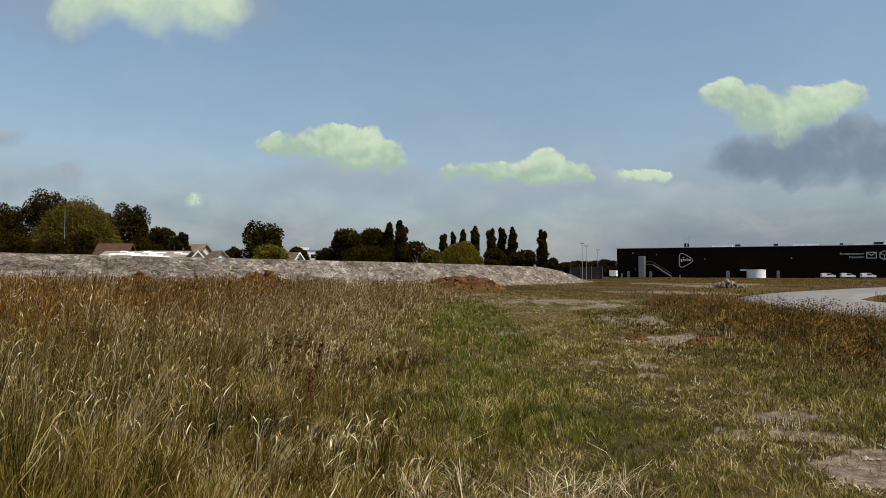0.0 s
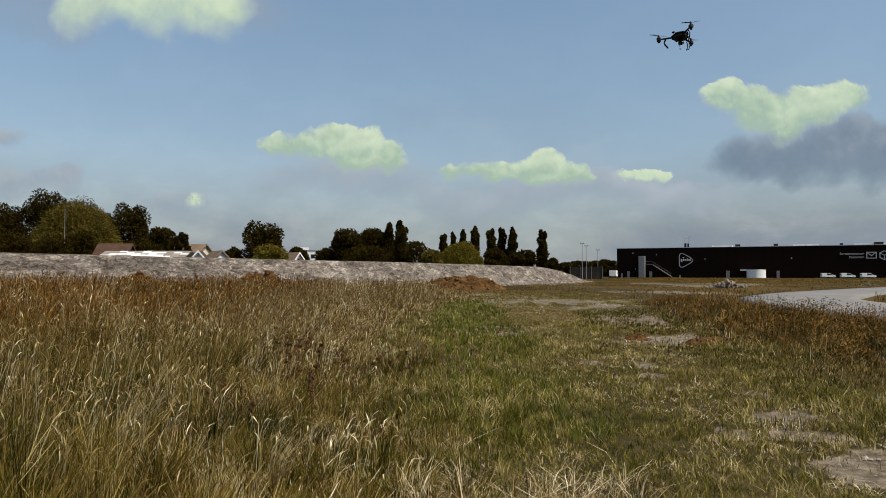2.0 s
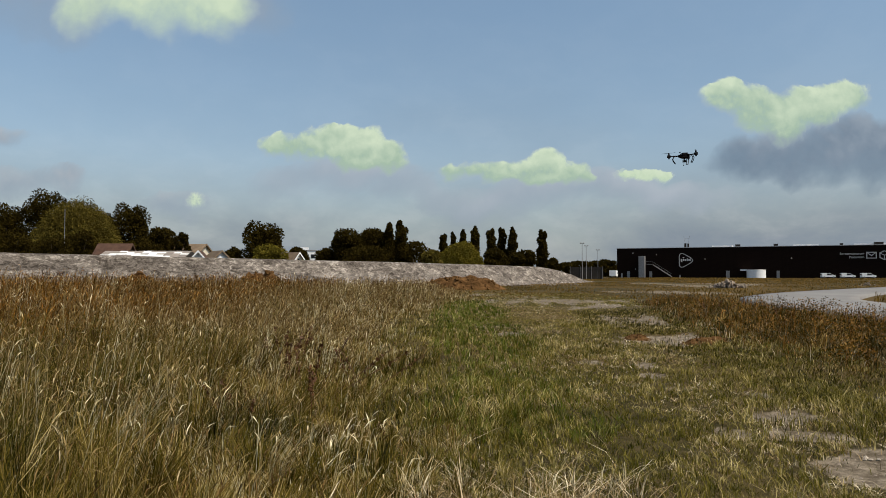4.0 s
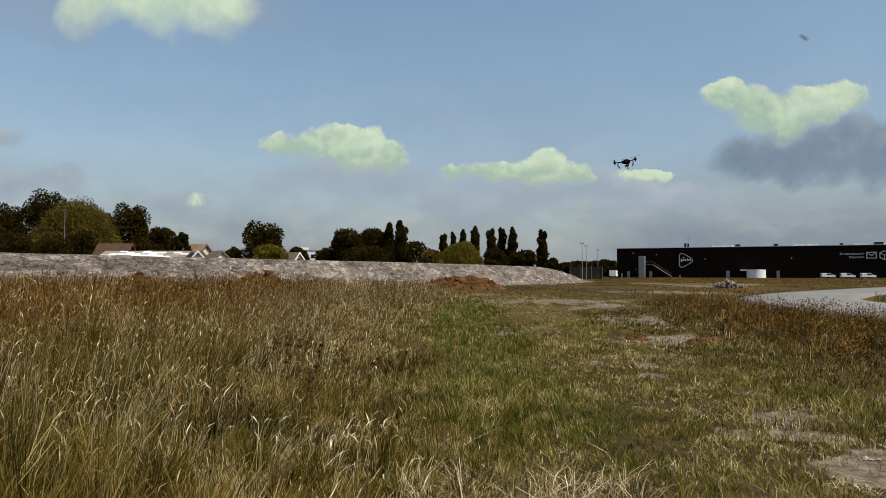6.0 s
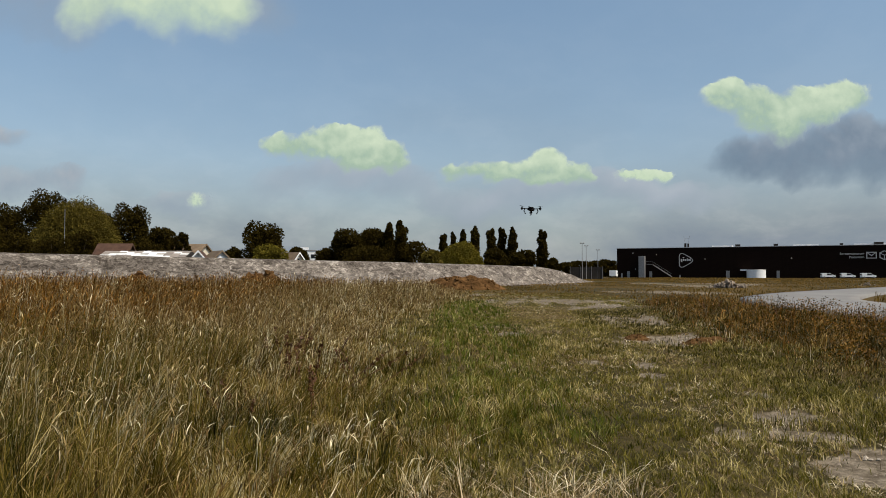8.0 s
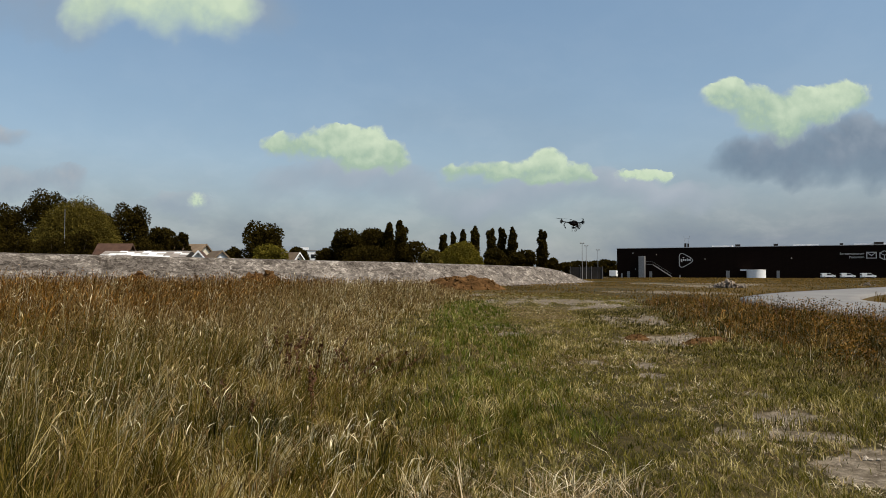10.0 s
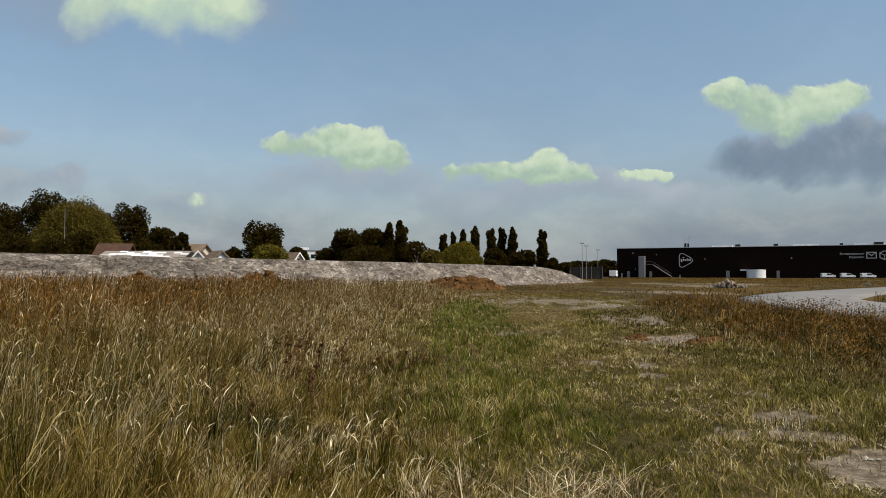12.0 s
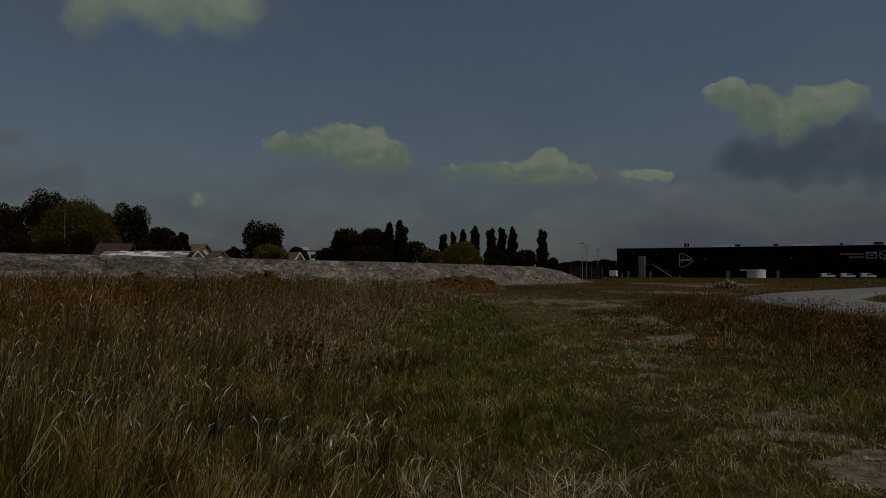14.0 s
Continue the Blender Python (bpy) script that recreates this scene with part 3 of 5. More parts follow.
def far_woods():
    """Low woods along the horizon, in one piece."""
    r = np.random.default_rng(77)
    cen, rad = [], []
    for k in range(420):
        az = r.uniform(-0.95, 0.95)
        d = r.uniform(430, 560)
        h = r.uniform(3.0, 6.2) * (0.8 + 0.3 * math.sin(az * 31))
        cen.append((d * math.sin(az), d * math.cos(az), h * 0.45))
        rad.append((r.uniform(4, 9), 5, h * 0.62))
    co, tri = leaf_cloud(np.array(cen), np.array(rad), 60, 1.5, 0, 3)
    mesh_tris("far_woods", co, tri, M_LEAF, "low dark woods along the horizon", "woods", "stuff")


far_woods()

# ---------------------------------------------------------------- buildings behind the bank


def gable_house(name, x, y, rz, w, d, eave, ridge, wall_m, roof_m, label, window=True, barge=None):
    """Gable faces -y; ridge runs along y."""
    th = empty(name, pose(x, y, 0, 0, 0, rz), label, "house")
    bm = bmesh.new()
    prism(bm, [(-w / 2, -0.1), (w / 2, -0.1), (w / 2, eave), (0, ridge - 0.12), (-w / 2, eave)], 0, d)
    part("wall", bm, wall_m, th)
    sl = math.atan2(ridge - eave, w / 2)
    for s in (-1, 1):
        bm = bmesh.new()
        ex, ez = s * (w / 2 + 0.3), eave - 0.3 * math.tan(sl)
        prism(bm, [(0, ridge), (ex, ez), (ex, ez - 0.14), (0, ridge - 0.14)], -0.35, d + 0.35)
        part("roof", bm, roof_m, th)
        bm = bmesh.new()
        prism(bm, [(0, ridge + 0.03), (ex, ez + 0.03), (ex, ez - 0.24), (0, ridge - 0.24)], -0.42, -0.352)
        part("bargeboard", bm, barge or M_WHITE, th)
    if window:
        bm = bmesh.new()
        box(bm, -0.22, 0.22, -0.04, 0.05, eave + 0.1, eave + 0.55)
        win = part("window", bm, M_GLASS, th)
        bm = bmesh.new()
        box(bm, -0.28, 0.28, -0.06, -0.041, eave + 0.55, eave + 0.62)
        box(bm, -0.28, 0.28, -0.06, -0.041, eave + 0.03, eave + 0.1)
        part("frame", bm, M_WHITE, win)
    return th


gable_house("garden_house", -30.86, 93.00, 12, 2.7, 5, 2.95, 4.5, M_WHITE, M_TILE, "small white gabled house with dark attic window")
gable_house("house", -41.39, 128.00, 80, 6.0, 5.0, 4.9, 6.7, M_PLASTER, M_TAN, "cream house with a tan tiled roof", False, M_TAN)
gable_house("house", -36.65, 122.00, 35, 3.0, 5.0, 4.0, 5.4, M_WHITE, M_TAN, "pale house with light roof behind shrubs", False, M_TAN)
gable_house("house", -23.54, 120.00, 50, 2.6, 4.2, 3.5, 5.05, M_PLASTER, M_TAN, "cream gabled house with a tan roof")
gable_house("barn", -44.6, 105.00, 91, 3.0, 4.2, 4.5, 5.85, M_DARKWALL, M_TILE, "long barn with a dark brown tiled roof", False, M_TILE)


def white_shed():
    th = empty("shed", pose(-39.2, 95.00, 1.60, 0, 0, -2), "long low shed with weathered white corrugated roof sheets", "shed")
    th.location.z = 0
    bm = bmesh.new()
    prism(bm, [(0, -0.1), (6, -0.1), (6, 3.3), (3, 4.45), (0, 3.35)], -5.9, 5.9)
    bmesh.ops.rotate(bm, verts=bm.verts, matrix=Matrix.Rotation(radians(-90), 3, "Z"))
    bmesh.ops.translate(bm, verts=bm.verts, vec=(0, 6, 0))
    part("wall", bm, M_DARKWALL, th)
    r = np.random.default_rng(5)
    sheet = mat("weathered_white_sheet", (0.62, 0.62, 0.60), (0.85, 0.85, 0.83), 0.5, 2.0, 15, 0.1, obj=0.1)
    # darker grey-brown sheets, set at random among the white ones
    dark = mat("dark_brown_sheet", (0.16, 0.13, 0.11), (0.30, 0.26, 0.22), 0.7, 2.0, 15, 0.1, obj=0.2)
    wl, dp = 1.06, 0.47
    for row in range(7):
        for c in range(11):
            bm = bmesh.new()
            n = 14
            wave = [(k * (wl - 0.008) / n, 0.02 * math.cos(k * math.pi)) for k in range(n + 1)]
            prism(bm, wave + [(x, z - 0.025) for x, z in wave[::-1]], 0, dp)
            ob = part("roof_sheet", bm, dark if r.random() < (0.52 if c < 8 else 0.62) else sheet, th)
            ob.matrix_basis = pose(-5.85 + c * wl, -0.12 + row * 0.436, 3.36 + row * 0.163 + 0.010 * (row + 1) + 0.01 * r.random(), 20.2, 0, 0)


white_shed()


def flats():
    th = empty("flats", pose(-48.94, 265.00, 1.60, 0, 0, 8), "distant white flat-roofed apartment block", "apartment building")
    th.location.z = 0
    for x0, x1, y0, y1, z1 in ((-3.2, 3.4, 0, 7, 9.7), (-2.8, 0.4, 1, 5, 11.0)):
        bm = bmesh.new()
        box(bm, x0, x1, y0, y1, -0.1, z1)
        part("wall", bm, M_WHITE, th)
    bm = bmesh.new()
    box(bm, -3.4, 3.6, -0.2, 7.2, 9.7, 9.95)
    part("roof", bm, M_GREY, th)
    for st in range(3):
        for k in range(3):
            bm = bmesh.new()
            box(bm, -2.8 + k * 2.1, -1.4 + k * 2.1, -0.06, 0.05, 1.2 + st * 2.9, 2.6 + st * 2.9)
            part("window", bm, M_GLASS, th)


flats()


def mast(name, x, y, h, label, head=True):
    th = empty(name, pose(x, y, 0), label, "light mast" if head else "pole")
    bm = bmesh.new()
    tube(bm, (0, 0, -0.2), (0, 0, h), 0.09 if head else 0.05, 0.05 if head else 0.035, 10)
    part("pole", bm, M_GREY, th)
    if head:
        bm = bmesh.new()
        box(bm, -0.5, 0.5, -0.05, 0.05, h - 0.05, h + 0.03)
        part("crossbar", bm, M_GREY, th)
        for s in (-0.36, 0.36):
            bm = bmesh.new()
            box(bm, s - 0.2, s + 0.2, -0.25, 0.15, h + 0.03, h + 0.2, bevel=0.03)
            part("floodlight", bm, M_GREY, th)


mast("light_mast", 34.0, 180, 8.9, "tall thin grey light mast with floodlights")
mast("light_mast", 37.9, 195, 8.8, "tall thin grey light mast with floodlights")
mast("light_mast", 44.1, 210, 8.2, "tall thin grey light mast with floodlights")
mast("utility_pole", -51.9, 101, 10.4, "slender pale pole standing among trees", False)


def plank_fence():
    th = empty("fence", pose(39.5, 203, 0, 0, 0, -14), "dark boarded fence with pale posts beside warehouse", "fence")
    for k in range(18):
        bm = bmesh.new()
        box(bm, -4.5 + k * 0.5, -4.5 + k * 0.5 + 0.49, 0, 0.04, 0, 3.35)
        part("board", bm, M_DARKWALL, th)
    for k in range(4):
        bm = bmesh.new()
        box(bm, -4.5 + k * 2.9, -4.4 + k * 2.9, -0.12, -0.01, -0.2, 3.5)
        part("post", bm, M_GREY, th)


plank_fence()

# ---------------------------------------------------------------- warehouse
WL = 150.0
WM = pose(65.6, 278.0, 0, 0, 0, -25.8)


def text_part(body, size, x, z, parent, align="LEFT"):
    cu = bpy.data.curves.new("lettering", "FONT")
    cu.body, cu.size, cu.extrude, cu.align_x = body, size, 0.02, align
    ob = new("lettering", cu)
    me = bpy.data.meshes.new_from_object(ob.evaluated_get(bpy.context.evaluated_depsgraph_get()))
    bpy.data.objects.remove(ob)
    me.materials.append(M_SIGN)
    ob = piece("lettering", me, parent, pose(x, -0.10, z, 90, 0, 0))
    return tagged(ob, "white painted words on black cladding")


def stroke(bm, pts, wid, y0, y1, closed=False):
    pts = list(pts) + ([pts[0]] if closed else [])
    for (x0, z0), (x1, z1) in zip(pts, pts[1:]):
        an, ln = math.atan2(z1 - z0, x1 - x0), math.hypot(x1 - x0, z1 - z0)
        box(bm, -wid / 2, ln + wid / 2, y0, y1, -wid / 2, wid / 2, Matrix.Translation((x0, 0, z0)) @ Matrix.Rotation(-an, 4, "Y"))


def warehouse():
    th = empty("warehouse", WM, "long black steel-clad warehouse with white sign lettering", "warehouse")
    bm = bmesh.new()
    box(bm, 0, WL, 0, 80, -0.1, 10.85)
    part("wall", bm, M_BLACK, th)
    # cladding panels with joints
    panel = finish("cladding_panel", box(bmesh.new(), 0, 5.92, -0.06, -0.003, 0, 1.98), M_BLACK)
    for c in range(25):
        for r in range(5):
            piece("cladding_panel", panel.data, th, pose(0.04 + c * 6.0, 0, 0.75 + r * 2.02))
    bpy.data.objects.remove(panel)
    bm = bmesh.new()
    box(bm, -0.1, WL, -0.1, 80, 10.86, 11.05)
    part("roof", bm, M_SIGN, th, "pale roof edge")
    # roof units
    for x, w, h, d in ((24.6, 0.35, 1.4, 1), (25.6, 0.3, 1.3, 1), (42, 0.8, 0.9, 6), (54.5, 0.7, 0.9, 6), (75, 0.5, 0.8, 8), (86, 1.3, 1.0, 6), (93, 1.6, 1.1, 6)):
        bm = bmesh.new()
        box(bm, x - w, x + w, d, d + 2 * w, 11.05, 11.05 + h, bevel=0.05)
        box(bm, x - w * 1.15, x + w * 1.15, d - 0.05, d + 2.1 * w, 11.05 + h, 11.12 + h)
        part("roof_unit", bm, M_DARKWALL, th)
    bm = bmesh.new()
    for dx in (-1.0, 1.0):
        tube(bm, (25.0 + dx * 0.3, 2.0, 11.0), (25.0 + dx, 2.0, 15.2), 0.05, 0.04, 6)
    tube(bm, (24.2, 2.0, 14.2), (25.8, 2.0, 14.2), 0.04, 0.04, 6)
    part("antenna", bm, M_GREY, th)
    for x0, x1 in ((33, 40), (60, 68), (79, 92)):
        bm = bmesh.new()
        box(bm, x0, x1, 9, 14, 11.0, 11.75)
        part("skylight", bm, M_WHITE, th, "long white rooflight")
    # stair tower
    bm = bmesh.new()
    box(bm, 8.4, 10.6, -2.2, -0.1, -0.1, 7.9, bevel=0.05)
    part("stair_tower", bm, M_GREY, th, "grey steel stair tower")
    bm = bmesh.new()
    stroke(bm, [(10.6, 5.0), (13.5, 4.7)], 0.15, -1.6, -0.6)
    stroke(bm, [(13.5, 4.7), (20.0, 0.4)], 0.25, -1.6, -0.6)
    part("stair", bm, M_GREY, th)
    bm = bmesh.new()
    stroke(bm, [(10.6, 6.0), (13.5, 5.8), (20.0, 1.5)], 0.07, -1.66, -1.6)
    for k in range(7):
        box(bm, 13.5 + k * 1.05, 13.57 + k * 1.05, -1.66, -1.6, 4.6 - k * 0.68, 5.75 - k * 0.68)
    part("handrail", bm, M_GREY, th)
    # sign: rounded triangle outline with bars in it
    cx, cz = 25.0, 6.3
    ctr = [(-3.0, 3.3), (4.0, 0.0), (-3.0, -3.3)]
    pts = []
    for k in range(3):
        p0, p1, p2 = (Vector(ctr[(k + j) % 3]) for j in (-1, 0, 1))
        a0, a1 = p1.lerp(p0, 0.34), p1.lerp(p2, 0.34)
        for s in range(7):
            u = s / 6
            q = a0 * (1 - u) ** 2 + p1 * 2 * u * (1 - u) + a1 * u * u
            pts.append((cx + q.x * 0.80, cz + q.y * 0.98))
    bm = bmesh.new()
    stroke(bm, pts, 0.26, -0.14, -0.061, True)
    part("sign_outline", bm, M_SIGN, th, "white rounded triangle outline")
    for x0, x1, z0, z1 in ((-2.4, -1.6, -0.8, 0.6), (-1.3, -0.5, -0.3, 0.6), (-0.2, 0.5, -0.3, 0.6), (0.8, 1.2, -0.3, 0.9), (1.5, 2.2, -0.3, 0.6), (2.5, 2.8, -0.3, 1.0), (-1.4, -0.6, 1.0, 1.6)):
        bm = bmesh.new()
        box(bm, cx - 0.25 + x0 * 0.68, cx - 0.25 + x1 * 0.68, -0.14, -0.061, cz + z0 * 0.75, cz + z1 * 0.75, bevel=0.05)
        part("sign_bar", bm, M_SIGN, th)
    # words and pictograms
    text_part("Sorteercentrum", 1.1, 81.2, 7.75, th, "RIGHT")
    text_part("Pakketten", 1.1, 81.2, 6.6, th, "RIGHT")
    bm = bmesh.new()
    stroke(bm, [(81.9, 6.6), (84.6, 6.6), (84.6, 8.5), (81.9, 8.5)], 0.28, -0.14, -0.061, True)
    stroke(bm, [(81.9, 8.5), (83.25, 7.4), (84.6, 8.5)], 0.22, -0.14, -0.061)
    part("envelope_sign", bm, M_SIGN, th, "white envelope pictogram")
    bm = bmesh.new()
    hexa = [(86.9 + 1.45 * math.sin(radians(60 * k)), 7.5 + 1.45 * math.cos(radians(60 * k))) for k in range(6)]
    stroke(bm, hexa, 0.25, -0.14, -0.061, True)
    for k in (1, 3, 5):
        stroke(bm, [(86.9, 7.5), hexa[k]], 0.2, -0.14, -0.061)
    part("parcel_sign", bm, M_SIGN, th, "white parcel pictogram")
    # doors and dock
    for x, w, h, m in ((4.3, 0.55, 2.4, M_GREY), (12.4, 0.5, 2.3, M_GREY), (39.1, 0.6, 2.5, M_GREY), (55.3, 0.5, 2.5, M_GREY), (1.8, 0.3, 1.6, M_GREY), (22.8, 0.25, 1.0, M_GREY)):
        bm = bmesh.new()
        box(bm, x - w, x + w, -0.13, -0.061, 0, h, bevel=0.02)
        d = part("door", bm, m, th)
        bm = bmesh.new()
        box(bm, x + w * 0.6, x + w * 0.75, -0.17, -0.131, 1.0, 1.15)
        part("handle", bm, M_RUBBER, d)
    bm = bmesh.new()
    box(bm, 43.4, 46.4, -3.0, -0.1, 2.5, 2.95)
    part("canopy", bm, M_WHITE, th, "white loading canopy")
    for x, z in ((6.0, 9.1), (14.5, 8.5), (31.5, 6.7), (59.5, 6.8), (6.8, 3.2)):
        bm = bmesh.new()
        box(bm, x - 0.14, x + 0.14, -0.35, -0.061, z - 0.12, z + 0.12, bevel=0.03)
        part("wall_lamp", bm, M_WHITE, th)


warehouse()


def wpoint(x, y, z=0.0):
    return WM @ Vector((x, y, z))


def silo():
    p = wpoint(48.6, -5.5)
    th = empty("tank", pose(p.x, p.y, 0, 0, 0, -25.8), "wide white cylindrical tank beside the loading dock", "tank")
    bm = bmesh.new()
    tube(bm, (0, 0, -0.1), (0, 0, 2.75), 3.05, 3.05, 40)
    part("shell", bm, M_WHITE, th, smooth=False)
    bm = bmesh.new()
    tube(bm, (0, 0, 2.75), (0, 0, 2.9), 3.1, 3.0, 40)
    part("lid", bm, M_GREY, th)


silo()


def van():
    th = empty("van", pose(0, 0, 0), "white panel van parked side-on before the warehouse", "van", "parked vans")
    bm = bmesh.new()
    prism(bm, [(-2.05, 0.35), (2.0, 0.35), (2.05, 0.75), (1.92, 0.95), (1.15, 1.1), (0.5, 1.6), (0.3, 1.68), (-1.85, 1.7), (-2.05, 1.55)], -0.85, 0.85)
    bmesh.ops.bevel(bm, geom=bm.edges[:], offset=0.05, segments=2, affect="EDGES")
    part("body", bm, M_WHITE, th)
    bm = bmesh.new()
    prism(bm, [(-0.55, 1.05), (1.05, 1.05), (0.48, 1.55), (-0.55, 1.56)], -0.875, -0.852)
    part("side_window", bm, M_GLASS, th)
    bm = bmesh.new()
    box(bm, -2.065, -2.04, -0.7, 0.7, 1.05, 1.45)
    part("rear_window", bm, M_GLASS, th)
    bm = bmesh.new()
    box(bm, -1.95, 1.95, -0.87, 0.87, 0.28, 0.5, bevel=0.03)
    part("sill", bm, M_RUBBER, th)
    for x in (-1.35, 1.35):
        for y in (-0.78, 0.78):
            bm = bmesh.new()
            tube(bm, (x, y - 0.1, 0.31), (x, y + 0.1, 0.31), 0.31, 0.31, 18)
            wh = part("wheel", bm, M_RUBBER, th)
            bm = bmesh.new()
            tube(bm, (x, y - 0.115, 0.31), (x, y + 0.115, 0.31), 0.18, 0.18, 14)
            part("rim", bm, M_GREY, wh)
    for y in (-0.6, 0.6):
        bm = bmesh.new()
        box(bm, 1.99, 2.07, y - 0.15, y + 0.15, 0.72, 0.9, bevel=0.02)
        part("headlight", bm, M_WHITE, th)
        bm = bmesh.new()
        box(bm, -2.08, -2.04, y * 1.25 - 0.06, y * 1.25 + 0.06, 0.8, 1.2)
        part("tail_light", bm, M_RED, th)
    return th


v0 = van()
v0.matrix_basis = pose(121.07, 232.00, 1.60, 0, 0, -10)
v0.location.z = 0
for vx, vy in ((125.64, 229), (130.23, 226)):
    copy_thing(v0, pose(vx, vy, 0, 0, 0, -10))


def lorry():
    th = empty("lorry", pose(57.85, 250.00, 1.60, 0, 0, 70), "white box lorry parked beyond the clay bank", "lorry")
    th.location.z = 0
    bm = bmesh.new()
    box(bm, -3.0, 1.2, -1.1, 1.1, 0.7, 2.6, bevel=0.04)
    part("box_body", bm, M_WHITE, th)
    bm = bmesh.new()
    prism(bm, [(1.3, 0.5), (3.0, 0.5), (3.0, 1.5), (2.7, 2.3), (1.3, 2.4)], -1.05, 1.05)
    cab = part("cab", bm, M_WHITE, th)
    bm = bmesh.new()
    box(bm, 1.7, 2.6, -1.07, 1.07, 1.45, 2.0)
    part("window", bm, M_GLASS, cab)
    for x in (-2.0, 2.2):
        for y in (-0.95, 0.95):
            bm = bmesh.new()
            tube(bm, (x, y - 0.13, 0.42), (x, y + 0.13, 0.42), 0.42, 0.42, 16)
            part("wheel", bm, M_RUBBER, th)


lorry()


def stone_mesh(seed, s):
    bm = bmesh.new()
    bmesh.ops.create_icosphere(bm, subdivisions=1, radius=1)
    r = random.Random(seed)
    for v in bm.verts:
        v.co = Vector((v.co.x * r.uniform(0.7, 1.2), v.co.y * r.uniform(0.7, 1.2), v.co.z * r.uniform(0.5, 0.9))) * s
    return finish("stone", bm, M_RUBBLE)


def rubble_heap(x, y, w, h, n, label, seed):
    th = empty("rubble_heap", pose(x, y, 0), label, "rubble heap")
    r = random.Random(seed)
    bases = [stone_mesh(seed + k, 1.0) for k in range(5)]
    for k in range(n):
        u = r.gauss(0, 0.42)
        v = r.gauss(0, 0.4)
        top = h * max(0.0, 1 - abs(u) * 1.0 - abs(v) * 0.3)
        s = r.uniform(0.14, 0.36) * h
        piece("stone", bases[k % 5].data, th, Matrix.Translation((u * w, v * w * 0.5, r.uniform(0.05, top + 0.05))) @ Euler((r.random() * 6, r.random() * 6, r.random() * 6)).to_matrix().to_4x4() @ Matrix.Diagonal((s * 1.5, s, s, 1)))
    for b in bases:
        bpy.data.objects.remove(b)


rubble_heap(30.95, 80.31, 1.7, 0.8, 80, "heap of pale broken concrete rubble", 11)
rubble_heap(54.62, 94.91, 0.9, 0.5, 14, "small heap of grey stones by the road", 23)
rubble_heap(8.42, 90.78, 3.4, 0.36, 30, "scattered pale stones at the foot of the clay bank", 41)
rubble_heap(15.71, 94.91, 3.6, 0.38, 30, "scattered pale stones at the foot of the clay bank", 61)

# ---------------------------------------------------------------- grass


def scatter(n, region, dmin, dmax, power, seed, half=0.66):
    """Random places in the field before the camera's stand, denser near it."""
    r = np.random.default_rng(seed)
    u = r.random(n * 3)
    p = 2.0 - power
    d = (dmin ** p + u * (dmax ** p - dmin ** p)) ** (1 / p)
    az = r.uniform(-half, half, n * 3)
    x, y = d * np.tan(az), d
    keep = region(x, y, r)
    return np.stack([x[keep], y[keep]], 1)[:n]


def tuft(x, y, size, salt=0.0):
    """Uneven cells of growth: cell centre x and y, and three random numbers that all blades of a cell share."""
    gx = np.floor(x / size + 0.35 * fbm(x * 1.7 / size * 0.3, y * 0.5, 81))
    gy = np.floor(y / size + 0.35 * fbm(y * 1.7 / size * 0.3, x * 0.5, 82))
    def hashed(k):
        v = np.sin(gx * 127.1 + gy * 311.7 + k * 74.7 + salt) * 43758.5453
        return v - np.floor(v)
    return (gx + 0.2 + 0.6 * hashed(1)) * size, (gy + 0.2 + 0.6 * hashed(2)) * size, hashed(3), hashed(4), hashed(5)


def set_tone(ob, tone, per):
    ob.data.attributes.new("tone", "FLOAT", "POINT").data.foreach_set("value", np.repeat(tone, per).astype(np.float32))


